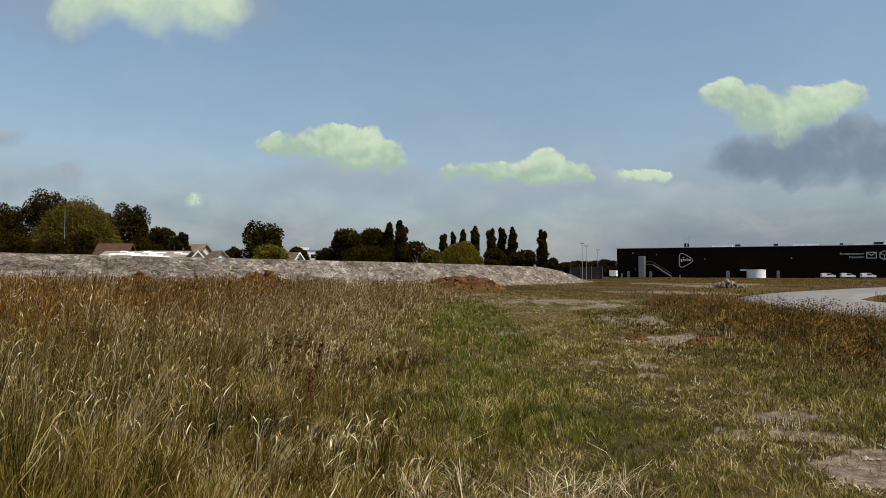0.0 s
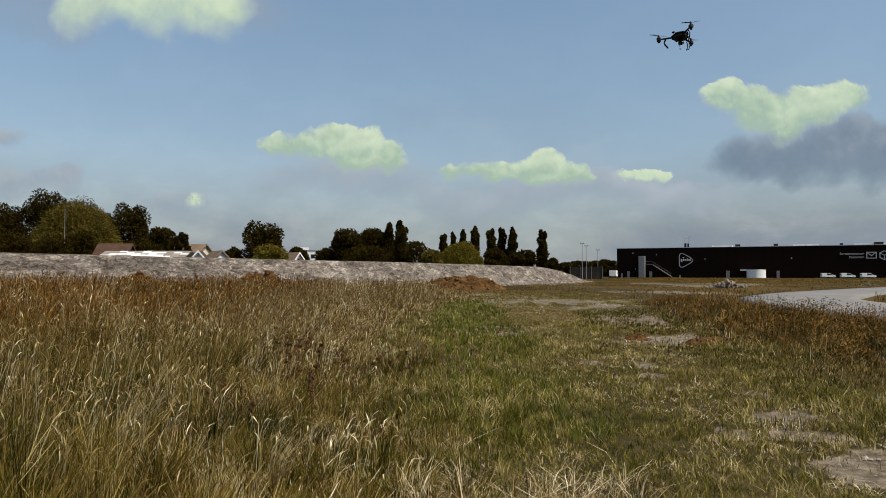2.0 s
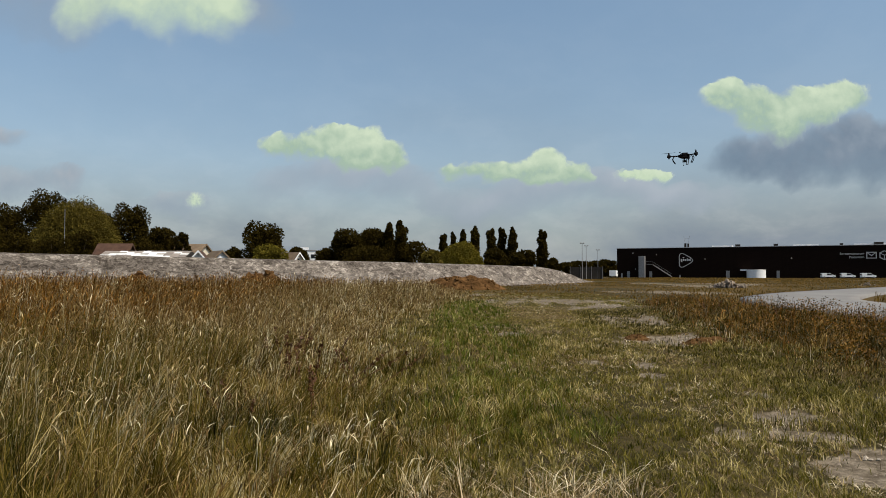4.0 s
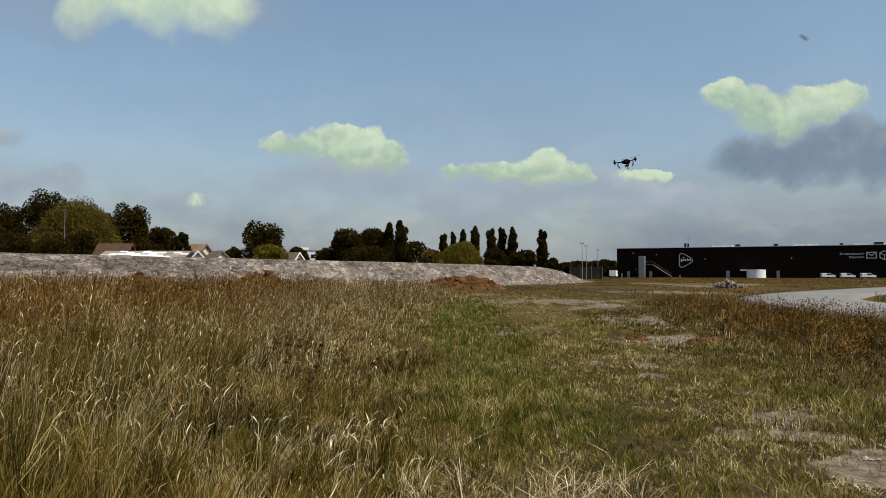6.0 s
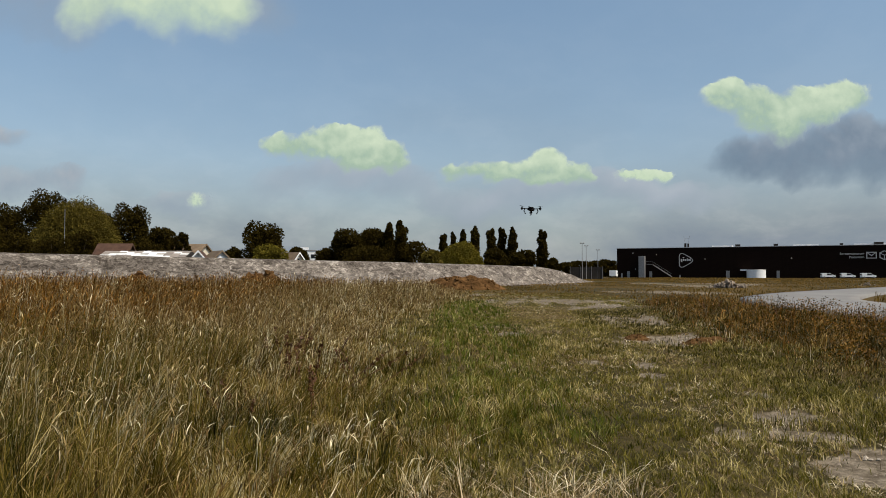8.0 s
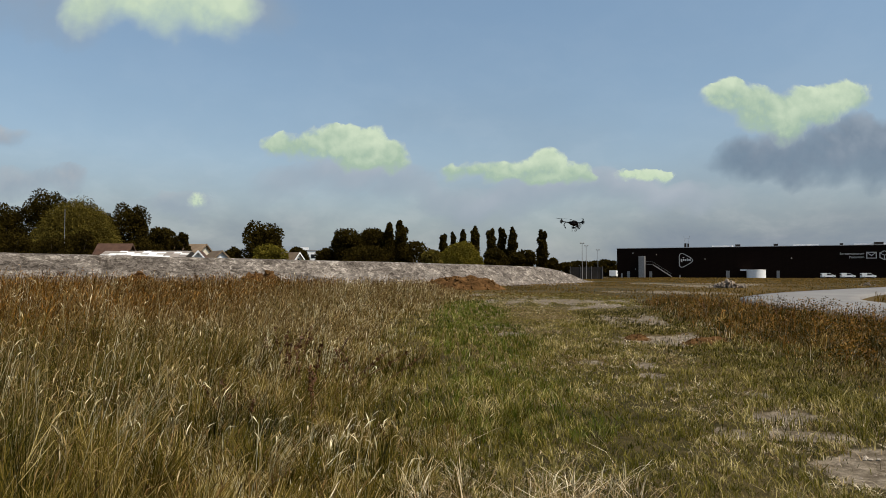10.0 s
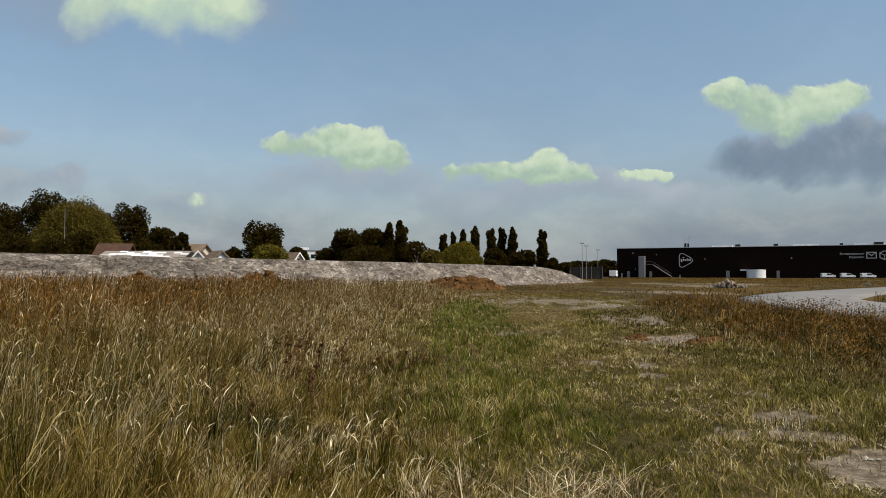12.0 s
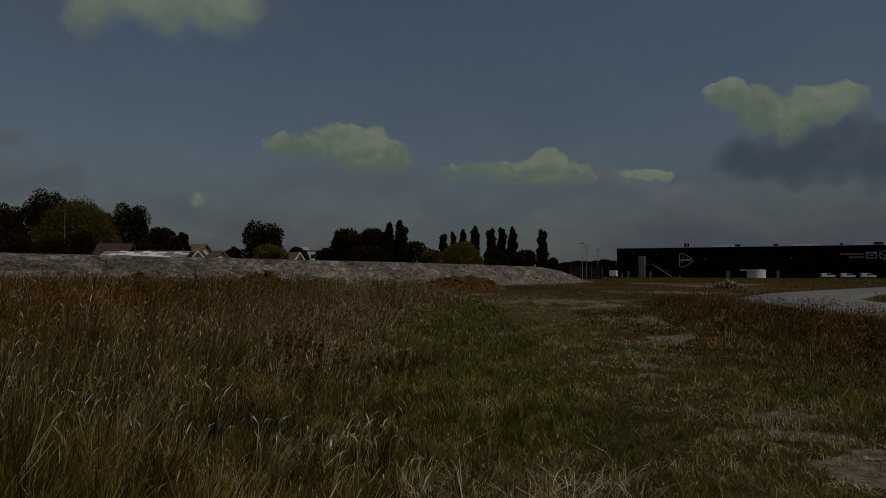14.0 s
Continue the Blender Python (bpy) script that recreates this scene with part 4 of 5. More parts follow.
def blades(name, xy, hgt, wid, lean, material, label, seed, category="grass", bend=0.5, wind=0.12, fine=True, cell=0.3, pull=0.4, vary=0.7):
    r = np.random.default_rng(seed)
    n = len(xy)
    cx, cy, h0, h1, h2 = tuft(xy[:, 0], xy[:, 1], cell, seed * 0.37)
    pl = pull * (0.4 + 0.9 * h1)
    x, y = xy[:, 0] + (cx - xy[:, 0]) * pl, xy[:, 1] + (cy - xy[:, 1]) * pl
    hgt = hgt * (1 - vary / 2 + vary * h0)
    tone = np.clip(h2 + r.normal(0, 0.12, n), 0, 1)
    z = ground_z(x, y) - 0.02
    base = np.stack([x, y, z], 1)
    th = r.uniform(0, 2 * math.pi, n)
    ln = np.abs(r.normal(0, lean, n)) * hgt
    sway = 0.22 * vary * hgt
    # blades fan out from the middle of their tuft and lean with it
    ox, oy = (xy[:, 0] - cx) / cell, (xy[:, 1] - cy) / cell
    off = np.stack([np.cos(th) * ln + wind * hgt + sway * np.cos(h1 * 6.283) + 0.35 * ox * hgt * pull, np.sin(th) * ln + sway * np.sin(h1 * 6.283) + 0.35 * oy * hgt * pull, np.zeros(n)], 1)
    fa = r.uniform(0, math.pi, n)
    side = np.stack([np.cos(fa), np.sin(fa) * 0.5, np.zeros(n)], 1) * (wid / 2)[:, None]
    up = np.zeros((n, 3))
    up[:, 2] = hgt
    fold = r.random((n, 1)) ** 2 * bend
    mid = base + off * 0.35 + up * 0.55
    q = base + off * 0.85 * (1 + bend * 0.3) + up * (0.9 - 0.1 * fold)
    tip = base + off * (1.1 + 1.3 * fold) + up * (1.0 - 0.42 * fold)
    if fine:
        co = np.stack([base - side, base + side, mid - side * 0.85, mid + side * 0.85, q - side * 0.5, q + side * 0.5, tip], 1).reshape(-1, 3)
        per, tris = 7, ((0, 1, 3), (0, 3, 2), (2, 3, 5), (2, 5, 4), (4, 5, 6))
    else:
        co = np.stack([base - side, base + side, mid - side * 0.85, mid + side * 0.85, tip], 1).reshape(-1, 3)
        per, tris = 5, ((0, 1, 3), (0, 3, 2), (2, 3, 4))
    i = np.arange(n)[:, None] * per
    ob = mesh_tris(name, co, np.concatenate([i + np.array(t) for t in tris]), material, label, category, "stuff")
    set_tone(ob, tone, per)


def seed_heads(name, xy, hgt, wid, lng, material, label, seed, wind=0.15, droop=0.5):
    """Thin stems, each with a drooping spindle-shaped head in two pieces."""
    r = np.random.default_rng(seed)
    n = len(xy)
    cx, cy, h0, h1, h2 = tuft(xy[:, 0], xy[:, 1], 0.45, seed * 0.37)
    z = ground_z(xy[:, 0], xy[:, 1]) - 0.02
    b = np.stack([xy[:, 0], xy[:, 1], z], 1)
    th = r.uniform(0, 2 * math.pi, n)
    hgt = hgt * (0.8 + 0.4 * h0)
    dirv = np.stack([np.cos(th) * r.uniform(0.02, 0.22, n) + wind + 0.1 * np.cos(h1 * 6.283), np.sin(th) * r.uniform(0.02, 0.22, n), np.ones(n)], 1)
    top = b + dirv * hgt[:, None]
    hd = dirv + np.stack([np.cos(th), np.sin(th), -r.random(n)], 1) * r.uniform(0.1, 0.7, (n, 1))
    hd /= np.linalg.norm(hd, axis=1)[:, None]
    hd2 = hd + np.stack([0.3 + 0.3 * np.cos(th), 0.3 * np.sin(th), -np.ones(n) * 0.9], 1) * (droop * r.uniform(0.2, 1.6, (n, 1)))
    hd2 /= np.linalg.norm(hd2, axis=1)[:, None]
    mid = top + hd * lng[:, None] * 0.45
    end = mid + hd2 * lng[:, None] * 0.55
    s1 = np.stack([np.ones(n), np.zeros(n), np.zeros(n)], 1) * wid[:, None]
    s2 = np.stack([np.zeros(n), np.ones(n), np.zeros(n)], 1) * wid[:, None]
    st = s1 * 0.22
    co = np.stack([b - st, b + st, top - st, top + st, top, mid - s1, mid + s1, mid - s2, mid + s2, end], 1).reshape(-1, 3)
    i = np.arange(n)[:, None] * 10
    tri = np.concatenate([i + np.array(t) for t in ((0, 1, 3), (0, 3, 2), (4, 5, 6), (9, 6, 5), (4, 7, 8), (9, 8, 7))])
    ob = mesh_tris(name, co, tri, material, label, "grass", "stuff")
    set_tone(ob, np.clip(h2 + r.normal(0, 0.15, n), 0, 1), 10)


def in_tall(x, y, r):
    e = tall_edge(y) + 0.7 * fbm(x * 1.1, y * 1.1, 3) + r.normal(0, 0.6, len(x))
    toe = (x - E0[0]) * ENRM[0] + (y - E0[1]) * ENRM[1]
    return (x < e) & (toe > 0.8) & (y < 62)


def in_short(x, y, r):
    return (x > tall_edge(y) - 0.8) & (x < weed_edge(y) + 1.2) & (r.random(len(x)) > 0.965 * bare(x, y)) & (y < 60)


def in_weeds(x, y, r):
    e = weed_edge(y) + 0.5 * fbm(x * 1.1, y * 1.1, 4) + r.normal(0, 0.2, len(x))
    return (x > e) & (x < 13.3) & (y < 40) & (r.random(len(x)) > 0.6 * bare(x, y))


def tall_h(xy, r):
    e = tall_edge(xy[:, 1]) - xy[:, 0]
    clump = 0.28 * fbm(xy[:, 0] * 0.8, xy[:, 1] * 0.8, 8) + 0.25 * fbm(xy[:, 0] * 3.1, xy[:, 1] * 3.1, 28)
    return (0.20 + 0.50 * smooth01((e + 0.6) / 4.0)) * (1 + clump) * r.uniform(0.45, 1.2, len(xy))


def rusty(x, y):
    """Where the red-brown grass takes over the meadow, 0 to 1."""
    z = smooth01((-x - 3.6 - 0.07 * y + 1.3 * fbm(x * 0.5, y * 0.4, 63)) / 2.2) * smooth01((y - 8.0) / 5.0)
    return np.clip(z + 0.8 * smooth01(fbm(x * 0.55, y * 0.4, 64) * 2.2 - 0.9) * smooth01((y - 10) / 8), 0, 1)


def deep(x, y):
    """Where a darker, greener grass stands, 0 to 1."""
    return smooth01((-0.9 - 0.12 * y - x + 0.7 * fbm(x, y, 69)) / 1.4) * smooth01((11.0 - y) / 4.0)


def meadow():
    r = np.random.default_rng(9)

    def near_tall(x, y, q):
        return in_tall(x, y, q) & (q.random(len(x)) > 0.65 * rusty(x, y)) & (q.random(len(x)) > 0.85 * deep(x, y))
    xy = scatter(105000, near_tall, 3.2, 14, 1.15, 10)
    d = np.hypot(*xy.T)
    blades("tall_grass", xy, tall_h(xy, r) * 0.92, 0.0036 + 0.00045 * d, 0.2, M_TALL, "uncut tall meadow grass, green and brown", 11, bend=0.9, wind=0.05, cell=0.2, pull=0.6, vary=0.9)
    xy = scatter(95000, near_tall, 13, 62, 1.0, 110)
    d = np.hypot(*xy.T)
    blades("tall_grass", xy, tall_h(xy, r) * 0.9, 0.004 + 0.00052 * d, 0.22, M_TALL, "uncut tall meadow grass, green and brown", 111, wind=0.07, fine=False, cell=0.55, pull=0.3)

    def deep_zone(x, y, q):
        return in_tall(x, y, q) & (q.random(len(x)) < deep(x, y))
    xy = scatter(30000, deep_zone, 3.2, 12, 1.15, 224)
    d = np.hypot(*xy.T)
    blades("deep_green_grass", xy, tall_h(xy, r) * 0.85, 0.0034 + 0.00045 * d, 0.2, M_DEEP, "dark green meadow grass with a few dry blades", 225, bend=0.9, wind=0.05, cell=0.22, pull=0.65, vary=1.0)

    def rust_zone(x, y, q):
        return in_tall(x, y, q) & (q.random(len(x)) < rusty(x, y))
    xy = scatter(60000, rust_zone, 7, 62, 1.0, 210)
    d = np.hypot(*xy.T)
    blades("rusty_grass", xy, tall_h(xy, r) * 1.08, 0.0034 + 0.00048 * d, 0.2, M_RUST, "dense red-brown ripe meadow grass", 211, fine=False, cell=0.6, pull=0.35, vary=0.6)
    xy = scatter(14000, rust_zone, 7, 62, 1.0, 212)
    d = np.hypot(*xy.T)
    seed_heads("rusty_seed_grass", xy, tall_h(xy, r) * 1.2 + 0.06, 0.003 + 0.00042 * d, 0.10 + 0.08 * r.random(len(xy)), M_RUST, "red-brown seed heads above ripe grass", 213, droop=0.25)
    xy = scatter(36000, in_tall, 3.2, 62, 1.1, 12)
    edge = tall_edge(xy[:, 1]) - xy[:, 0]
    xy = xy[r.random(len(xy)) < np.interp(np.hypot(*xy.T) - 0.6 * (4 - edge), [4, 14], [0.3, 1.0])]
    d = np.hypot(*xy.T)
    seed_heads("seed_grass", xy, tall_h(xy, r) * 1.12 + 0.05, 0.003 + 0.00038 * d, 0.08 + 0.06 * r.random(len(xy)) + 0.0006 * d, M_SEED, "reddish brown seed heads of meadow grass", 13)

    def foxtail_zone(x, y, q):
        return in_tall(x, y, q) & (fbm(x * 1.3, y * 1.1, 66) + 0.35 * q.random(len(x)) > 0.28)
    xy = scatter(1500, foxtail_zone, 3.6, 13, 0.8, 214)
    d = np.hypot(*xy.T)
    seed_heads("foxtail_grass", xy, tall_h(xy, r) * 1.15 + 0.08, 0.0042 + 0.0003 * d, 0.09 + 0.07 * r.random(len(xy)), M_STRAW, "pale drooping ears of ripe foxtail grass", 215, droop=1.1)
    xy = scatter(80000, in_tall, 3.2, 60, 1.2, 14)
    edge = tall_edge(xy[:, 1]) - xy[:, 0]
    xy = xy[fbm(xy[:, 0] * 1.9, xy[:, 1] * 1.4, 71) + 0.8 * r.random(len(xy)) - 0.3 * deep(xy[:, 0], xy[:, 1]) + 0.75 * smooth01((5.5 - edge) / 4.0) - 0.45 * smooth01((-0.9 - xy[:, 0]) / 1.2) * smooth01((6.5 - xy[:, 1]) / 2.0) > 1.0]
    d = np.hypot(*xy.T)
    blades("straw_grass", xy, tall_h(xy, r) * 0.95, 0.004 + 0.00042 * d, 0.26, M_STRAW, "dry pale straw stalks in the meadow", 15, bend=1.0, cell=0.35, pull=0.5)

    def fringe(x, y, q):
        c = tall_edge(y) + 0.75
        return (np.abs(x - c) < 0.9 + 0.6 * q.random(len(x))) & (y < 7.0) & (fbm(x * 1.9, y * 1.9, 17) + 0.3 * q.random(len(x)) > 0.0)
    xy = scatter(5200, fringe, 3.2, 7.0, 1.0, 16)
    blades("straw_tufts", xy, 0.06 + 0.16 * r.random(len(xy)), 0.004 + 0.006 * r.random(len(xy)), 0.8, M_HAY, "tufts of dry pale grass at the edge of the track", 17, bend=1.0, wind=0.0, cell=0.22, pull=0.6, vary=1.0)
    xy = scatter(6000, fringe, 3.2, 7.0, 1.0, 216)
    blades("flattened_straw", xy, 0.05 + 0.08 * r.random(len(xy)), 0.004 + 0.005 * r.random(len(xy)), 2.2, M_HAY, "flattened dead straw lying at the edge of the track", 217, bend=0.4, cell=0.3, pull=0.3)
    xy = scatter(190000, in_short, 3.3, 60, 1.35, 18)
    d = np.hypot(*xy.T)
    blades("mown_grass", xy, (0.03 + 0.085 * r.random(len(xy))) * (1 + 0.6 * fbm(xy[:, 0] * 1.3, xy[:, 1] * 1.3, 19)) * np.interp(d, [8, 30], [1.15, 0.6]), 0.003 + 0.0006 * d, 0.55, M_SHORT, "short mown grass of the track", 19, wind=0.0, fine=False, cell=0.11, pull=0.45, vary=1.0)

    def lush_zone(x, y, q):
        return in_short(x, y, q) & (np.abs(x - 0.75 - 0.01 * y) < 0.5 + 0.02 * y + 0.5 * q.random(len(x)) + 0.5 * fbm(x, y * 0.6, 67)) & (y > 7)
    xy = scatter(42000, lush_zone, 7, 42, 1.0, 218)
    d = np.hypot(*xy.T)
    blades("lush_grass", xy, 0.06 + 0.12 * r.random(len(xy)), 0.003 + 0.0006 * d, 0.4, M_LUSH, "lush darker green grass along the mown track", 219, fine=False, cell=0.3, pull=0.4, vary=0.9)

    def side_zone(x, y, q):
        return in_short(x, y, q) & (x > 4.2 + 0.03 * y + 0.6 * fbm(x, y * 0.6, 68)) & (y < 30)
    xy = scatter(26000, side_zone, 6, 30, 1.0, 220)
    d = np.hypot(*xy.T)
    blades("clover_grass", xy, 0.05 + 0.10 * r.random(len(xy)), 0.003 + 0.0007 * d, 0.6, M_DEEP, "low green clover and grass beside bare soil", 221, fine=False, cell=0.22, pull=0.5, vary=1.0)
    xy = scatter(95000, in_short, 3.3, 60, 1.25, 118)
    mats = 1.25 * fbm(xy[:, 0] * 1.5, xy[:, 1] * 0.9, 60, 5) - 0.55 * smooth01((1.5 - xy[:, 0]) / 0.8) * smooth01((xy[:, 1] - 7) / 3) + 0.16 * (2.4 - np.abs(xy[:, 0] - 1.9 - 0.03 * xy[:, 1]))
    xy = xy[mats + 0.45 * r.random(len(xy)) > 0.30]
    d = np.hypot(*xy.T)
    blades("dry_clippings", xy, (0.03 + 0.065 * r.random(len(xy))) * np.interp(d, [4, 10, 30], [0.6, 0.8, 0.7]), 0.004 + 0.0007 * d, 1.2, M_HAY, "pale dry blades among the mown grass", 119, bend=0.9, fine=False, cell=0.25, pull=0.45)
    xy = scatter(60000, in_weeds, 5, 40, 1.0, 20)
    d = np.hypot(*xy.T)
    e = xy[:, 0] - weed_edge(xy[:, 1])
    hw = (0.08 + 0.24 * smooth01((e + 0.2) / 2.2)) * (1 + 0.4 * fbm(xy[:, 0] * 0.9, xy[:, 1] * 0.9, 22)) * r.uniform(0.3, 1.2, len(xy))
    blades("weed_bed", xy, hw, 0.0035 + 0.00065 * d, 0.6, M_WEED, "rough bed of green and brown weeds beside road", 21, "weeds", fine=False, cell=0.4, pull=0.5, vary=0.9)

    # bushy forbs: leafy lumps of many small leaves
    xy = scatter(420, in_weeds, 8, 38, 0.8, 222)
    e = xy[:, 0] - weed_edge(xy[:, 1])
    xy, e = xy[e > 0.5], e[e > 0.5]
    hh = (0.14 + 0.26 * smooth01(e / 2.5)) * r.uniform(0.6, 1.35, len(xy))
    zz = ground_z(xy[:, 0], xy[:, 1])
    cen = np.stack([xy[:, 0], xy[:, 1], zz + hh * 0.75], 1)
    rad = np.stack([hh * r.uniform(0.5, 0.9, len(hh)), hh * r.uniform(0.5, 0.9, len(hh)), hh * 0.75], 1)
    co, tri = leaf_cloud(cen, rad, 130, 0.024, 0.0, 223)
    ob = mesh_tris("leafy_weeds", co, tri, M_FORB, "bushy leafy weeds turning orange and brown", "weeds", "stuff")
    set_tone(ob, np.repeat(r.random(len(xy)), 130), 4)
    xy = scatter(3200, in_weeds, 6, 40, 1.0, 23)
    d = np.hypot(*xy.T)
    e = xy[:, 0] - weed_edge(xy[:, 1])
    seed_heads("weed_stalks", xy, (0.12 + 0.32 * smooth01((e + 0.2) / 2.2)) * r.uniform(0.6, 1.3, len(xy)), 0.003 + 0.0005 * d, 0.05 + 0.06 * r.random(len(xy)), M_RUST, "brown weed stalks with seed heads", 24)
    xy = scatter(3500, in_weeds, 6, 40, 1.0, 123)
    d = np.hypot(*xy.T)
    blades("weed_straw", xy, 0.08 + 0.22 * r.random(len(xy)), 0.0035 + 0.0005 * d, 0.3, M_HAY, "pale dry stalks among the weeds", 124, "weeds", fine=False, cell=0.7, pull=0.6)

    rd = spline(ROAD_LINE, 2.0)

    def far_field(x, y, q):
        toe = (x - E0[0]) * ENRM[0] + (y - E0[1]) * ENRM[1]
        on_road = np.min(np.hypot(x[:, None] - rd[None, :, 0], y[:, None] - rd[None, :, 1]), axis=1) < 4.0
        wh = (x - 65.6) * 0.435 + (y - 278) * 0.9
        return (y > 36) & ((toe > 0.6) | (y > 150)) & ~on_road & (wh < -8) & (q.random(len(x)) > 0.9 * bare(x, y)) & (fbm(x * 0.13, y * 0.07, 40) + 0.5 * q.random(len(x)) > -0.1) & ((x > 13) | (y > 44))
    xy = scatter(75000, far_field, 36, 260, 0.9, 25, 0.62)
    d = np.hypot(*xy.T)
    blades("field_grass", xy, 0.04 + 0.12 * r.random(len(xy)) * (1 + fbm(xy[:, 0] * 0.2, xy[:, 1] * 0.12, 44)) + 0.0003 * d, 0.0009 * d, 0.5, M_DRY, "dry brownish rough grass of the far field", 26, fine=False)

    def island(x, y, q):
        dist = np.min(np.hypot(x[:, None] - rd[None, :, 0], y[:, None] - rd[None, :, 1]), axis=1)
        return (x > 19) & (y < 36 + (x - 19) * 1.1) & (dist > 3.2) & (dist < 16) & (y > 22)
    xy = scatter(9000, island, 24, 60, 0.6, 27, 0.62)
    blades("verge_grass", xy, 0.25 + 0.3 * r.random(len(xy)), np.full(len(xy), 0.05), 0.3, M_DRY, "orange-brown dry grass inside the road bend", 28)


meadow()


def surround():
    """The same meadow beside and behind the camera's stand."""
    r = np.random.default_rng(91)
    n = 60000
    a, d = r.uniform(0, 2 * math.pi, n), 1.2 + 13 * np.sqrt(r.random(n))
    x, y = d * np.cos(a), d * np.sin(a)
    out = (y < 3.2) | (np.abs(x) > 0.80 * y)
    out &= (x < 13.3) & ((np.hypot(x, y) > 2.2) | (y < -0.5))
    x, y = x[out], y[out]
    tall = x < tall_edge(np.clip(y, 0, 40)) + r.normal(0, 0.5, len(x))
    xy = np.stack([x, y], 1)
    blades("tall_grass", xy[tall], 0.25 + 0.45 * r.random(tall.sum()), np.full(tall.sum(), 0.011), 0.26, M_TALL, "uncut tall meadow grass, green and brown", 92, fine=False)
    blades("mown_grass", xy[~tall], 0.04 + 0.10 * r.random((~tall).sum()), np.full((~tall).sum(), 0.009), 0.5, M_SHORT, "short mown grass of the track", 93, fine=False)


surround()


def pebbles():
    """Small stones and crumbs on the bare patches."""
    r = np.random.default_rng(55)
    xy = scatter(9000, lambda x, y, q: (q.random(len(x)) < bare(x, y)) & (x < 9) & (y < 40), 4, 40, 0.9, 56)
    n = len(xy)
    d = np.hypot(*xy.T)
    c = np.stack([xy[:, 0], xy[:, 1], ground_z(xy[:, 0], xy[:, 1]) - 0.025], 1)
    s = (0.006 + 0.022 * r.random(n) ** 3 + 0.0006 * d)[:, None, None]
    octa = np.array([(1, 0, 0), (-1, 0, 0), (0, 1, 0), (0, -1, 0), (0, 0, 0.8), (0, 0, -0.8)], float)
    co = c[:, None] + octa[None] * s * r.uniform(0.6, 1.3, (n, 6, 1))
    f = np.array([(0, 2, 4), (2, 1, 4), (1, 3, 4), (3, 0, 4), (2, 0, 5), (1, 2, 5), (3, 1, 5), (0, 3, 5)])
    m = mat("pebble", (0.16, 0.12, 0.085), (0.42, 0.36, 0.29), 0.9, 3.0, 20.0, 0.0, island=0.4, spec=0.05)
    mesh_tris("pebbles", co.reshape(-1, 3), (np.arange(n)[:, None, None] * 6 + f[None]).reshape(-1, 3), m, "small stones and crumbs on bare soil", "pebbles", "stuff")


pebbles()


def dock_plant(x, y, h, n, seed):
    """Stalks with clusters of dark seeds."""
    r = np.random.default_rng(seed)
    z = float(ground_z(x, y))
    th = empty("dock_plant", pose(x, y, z), "wild dock with dark red-brown seed clusters on stalks", "weed")
    for k in range(n):
        lx, ly = r.normal(0.10, 0.24, 2)
        top = Vector((lx * 1.6 + r.normal(0, 0.05), ly, h * r.uniform(0.75, 1.05)))
        foot = Vector((r.normal(0, 0.05), r.normal(0, 0.05), -0.03))
        bm = bmesh.new()
        tube(bm, foot, top, 0.006, 0.003, 6)
        part("stalk", bm, M_DOCK, th)
        m = 34
        u = r.uniform(0.62, 1.0, (m, 1))
        p = np.array(foot) * (1 - u) + np.array(top) * u + r.normal(0, 1, (m, 3)) * (0.035 * (1.15 - u))
        s = r.uniform(0.006, 0.014, (m, 1))
        a, b = r.normal(size=(m, 3)) * s, r.normal(size=(m, 3)) * s
        co = np.stack([p - a, p + b, p + a, p - b], 1).reshape(-1, 3)
        i = np.arange(m)[:, None] * 4
        mesh_tris("seed_head", co, np.concatenate([i + np.array([0, 1, 2]), i + np.array([0, 2, 3])]), M_DOCK, kind="stuff").parent = th


for k, (dx, dy, dh, dn) in enumerate([(-2.0, 9.4, 0.9, 6), (-1.6, 8.8, 0.82, 5), (-1.35, 7.6, 0.66, 3), (-2.6, 11.5, 0.85, 4), (-1.9, 7.2, 0.62, 3), (-1.1, 9.9, 0.6, 3), (9.3, 20.5, 0.62, 4), (10.2, 18.0, 0.55, 3), (8.6, 24.0, 0.6, 4)]):
    dock_plant(dx, dy, dh, dn, 300 + k)

# ---------------------------------------------------------------- clouds


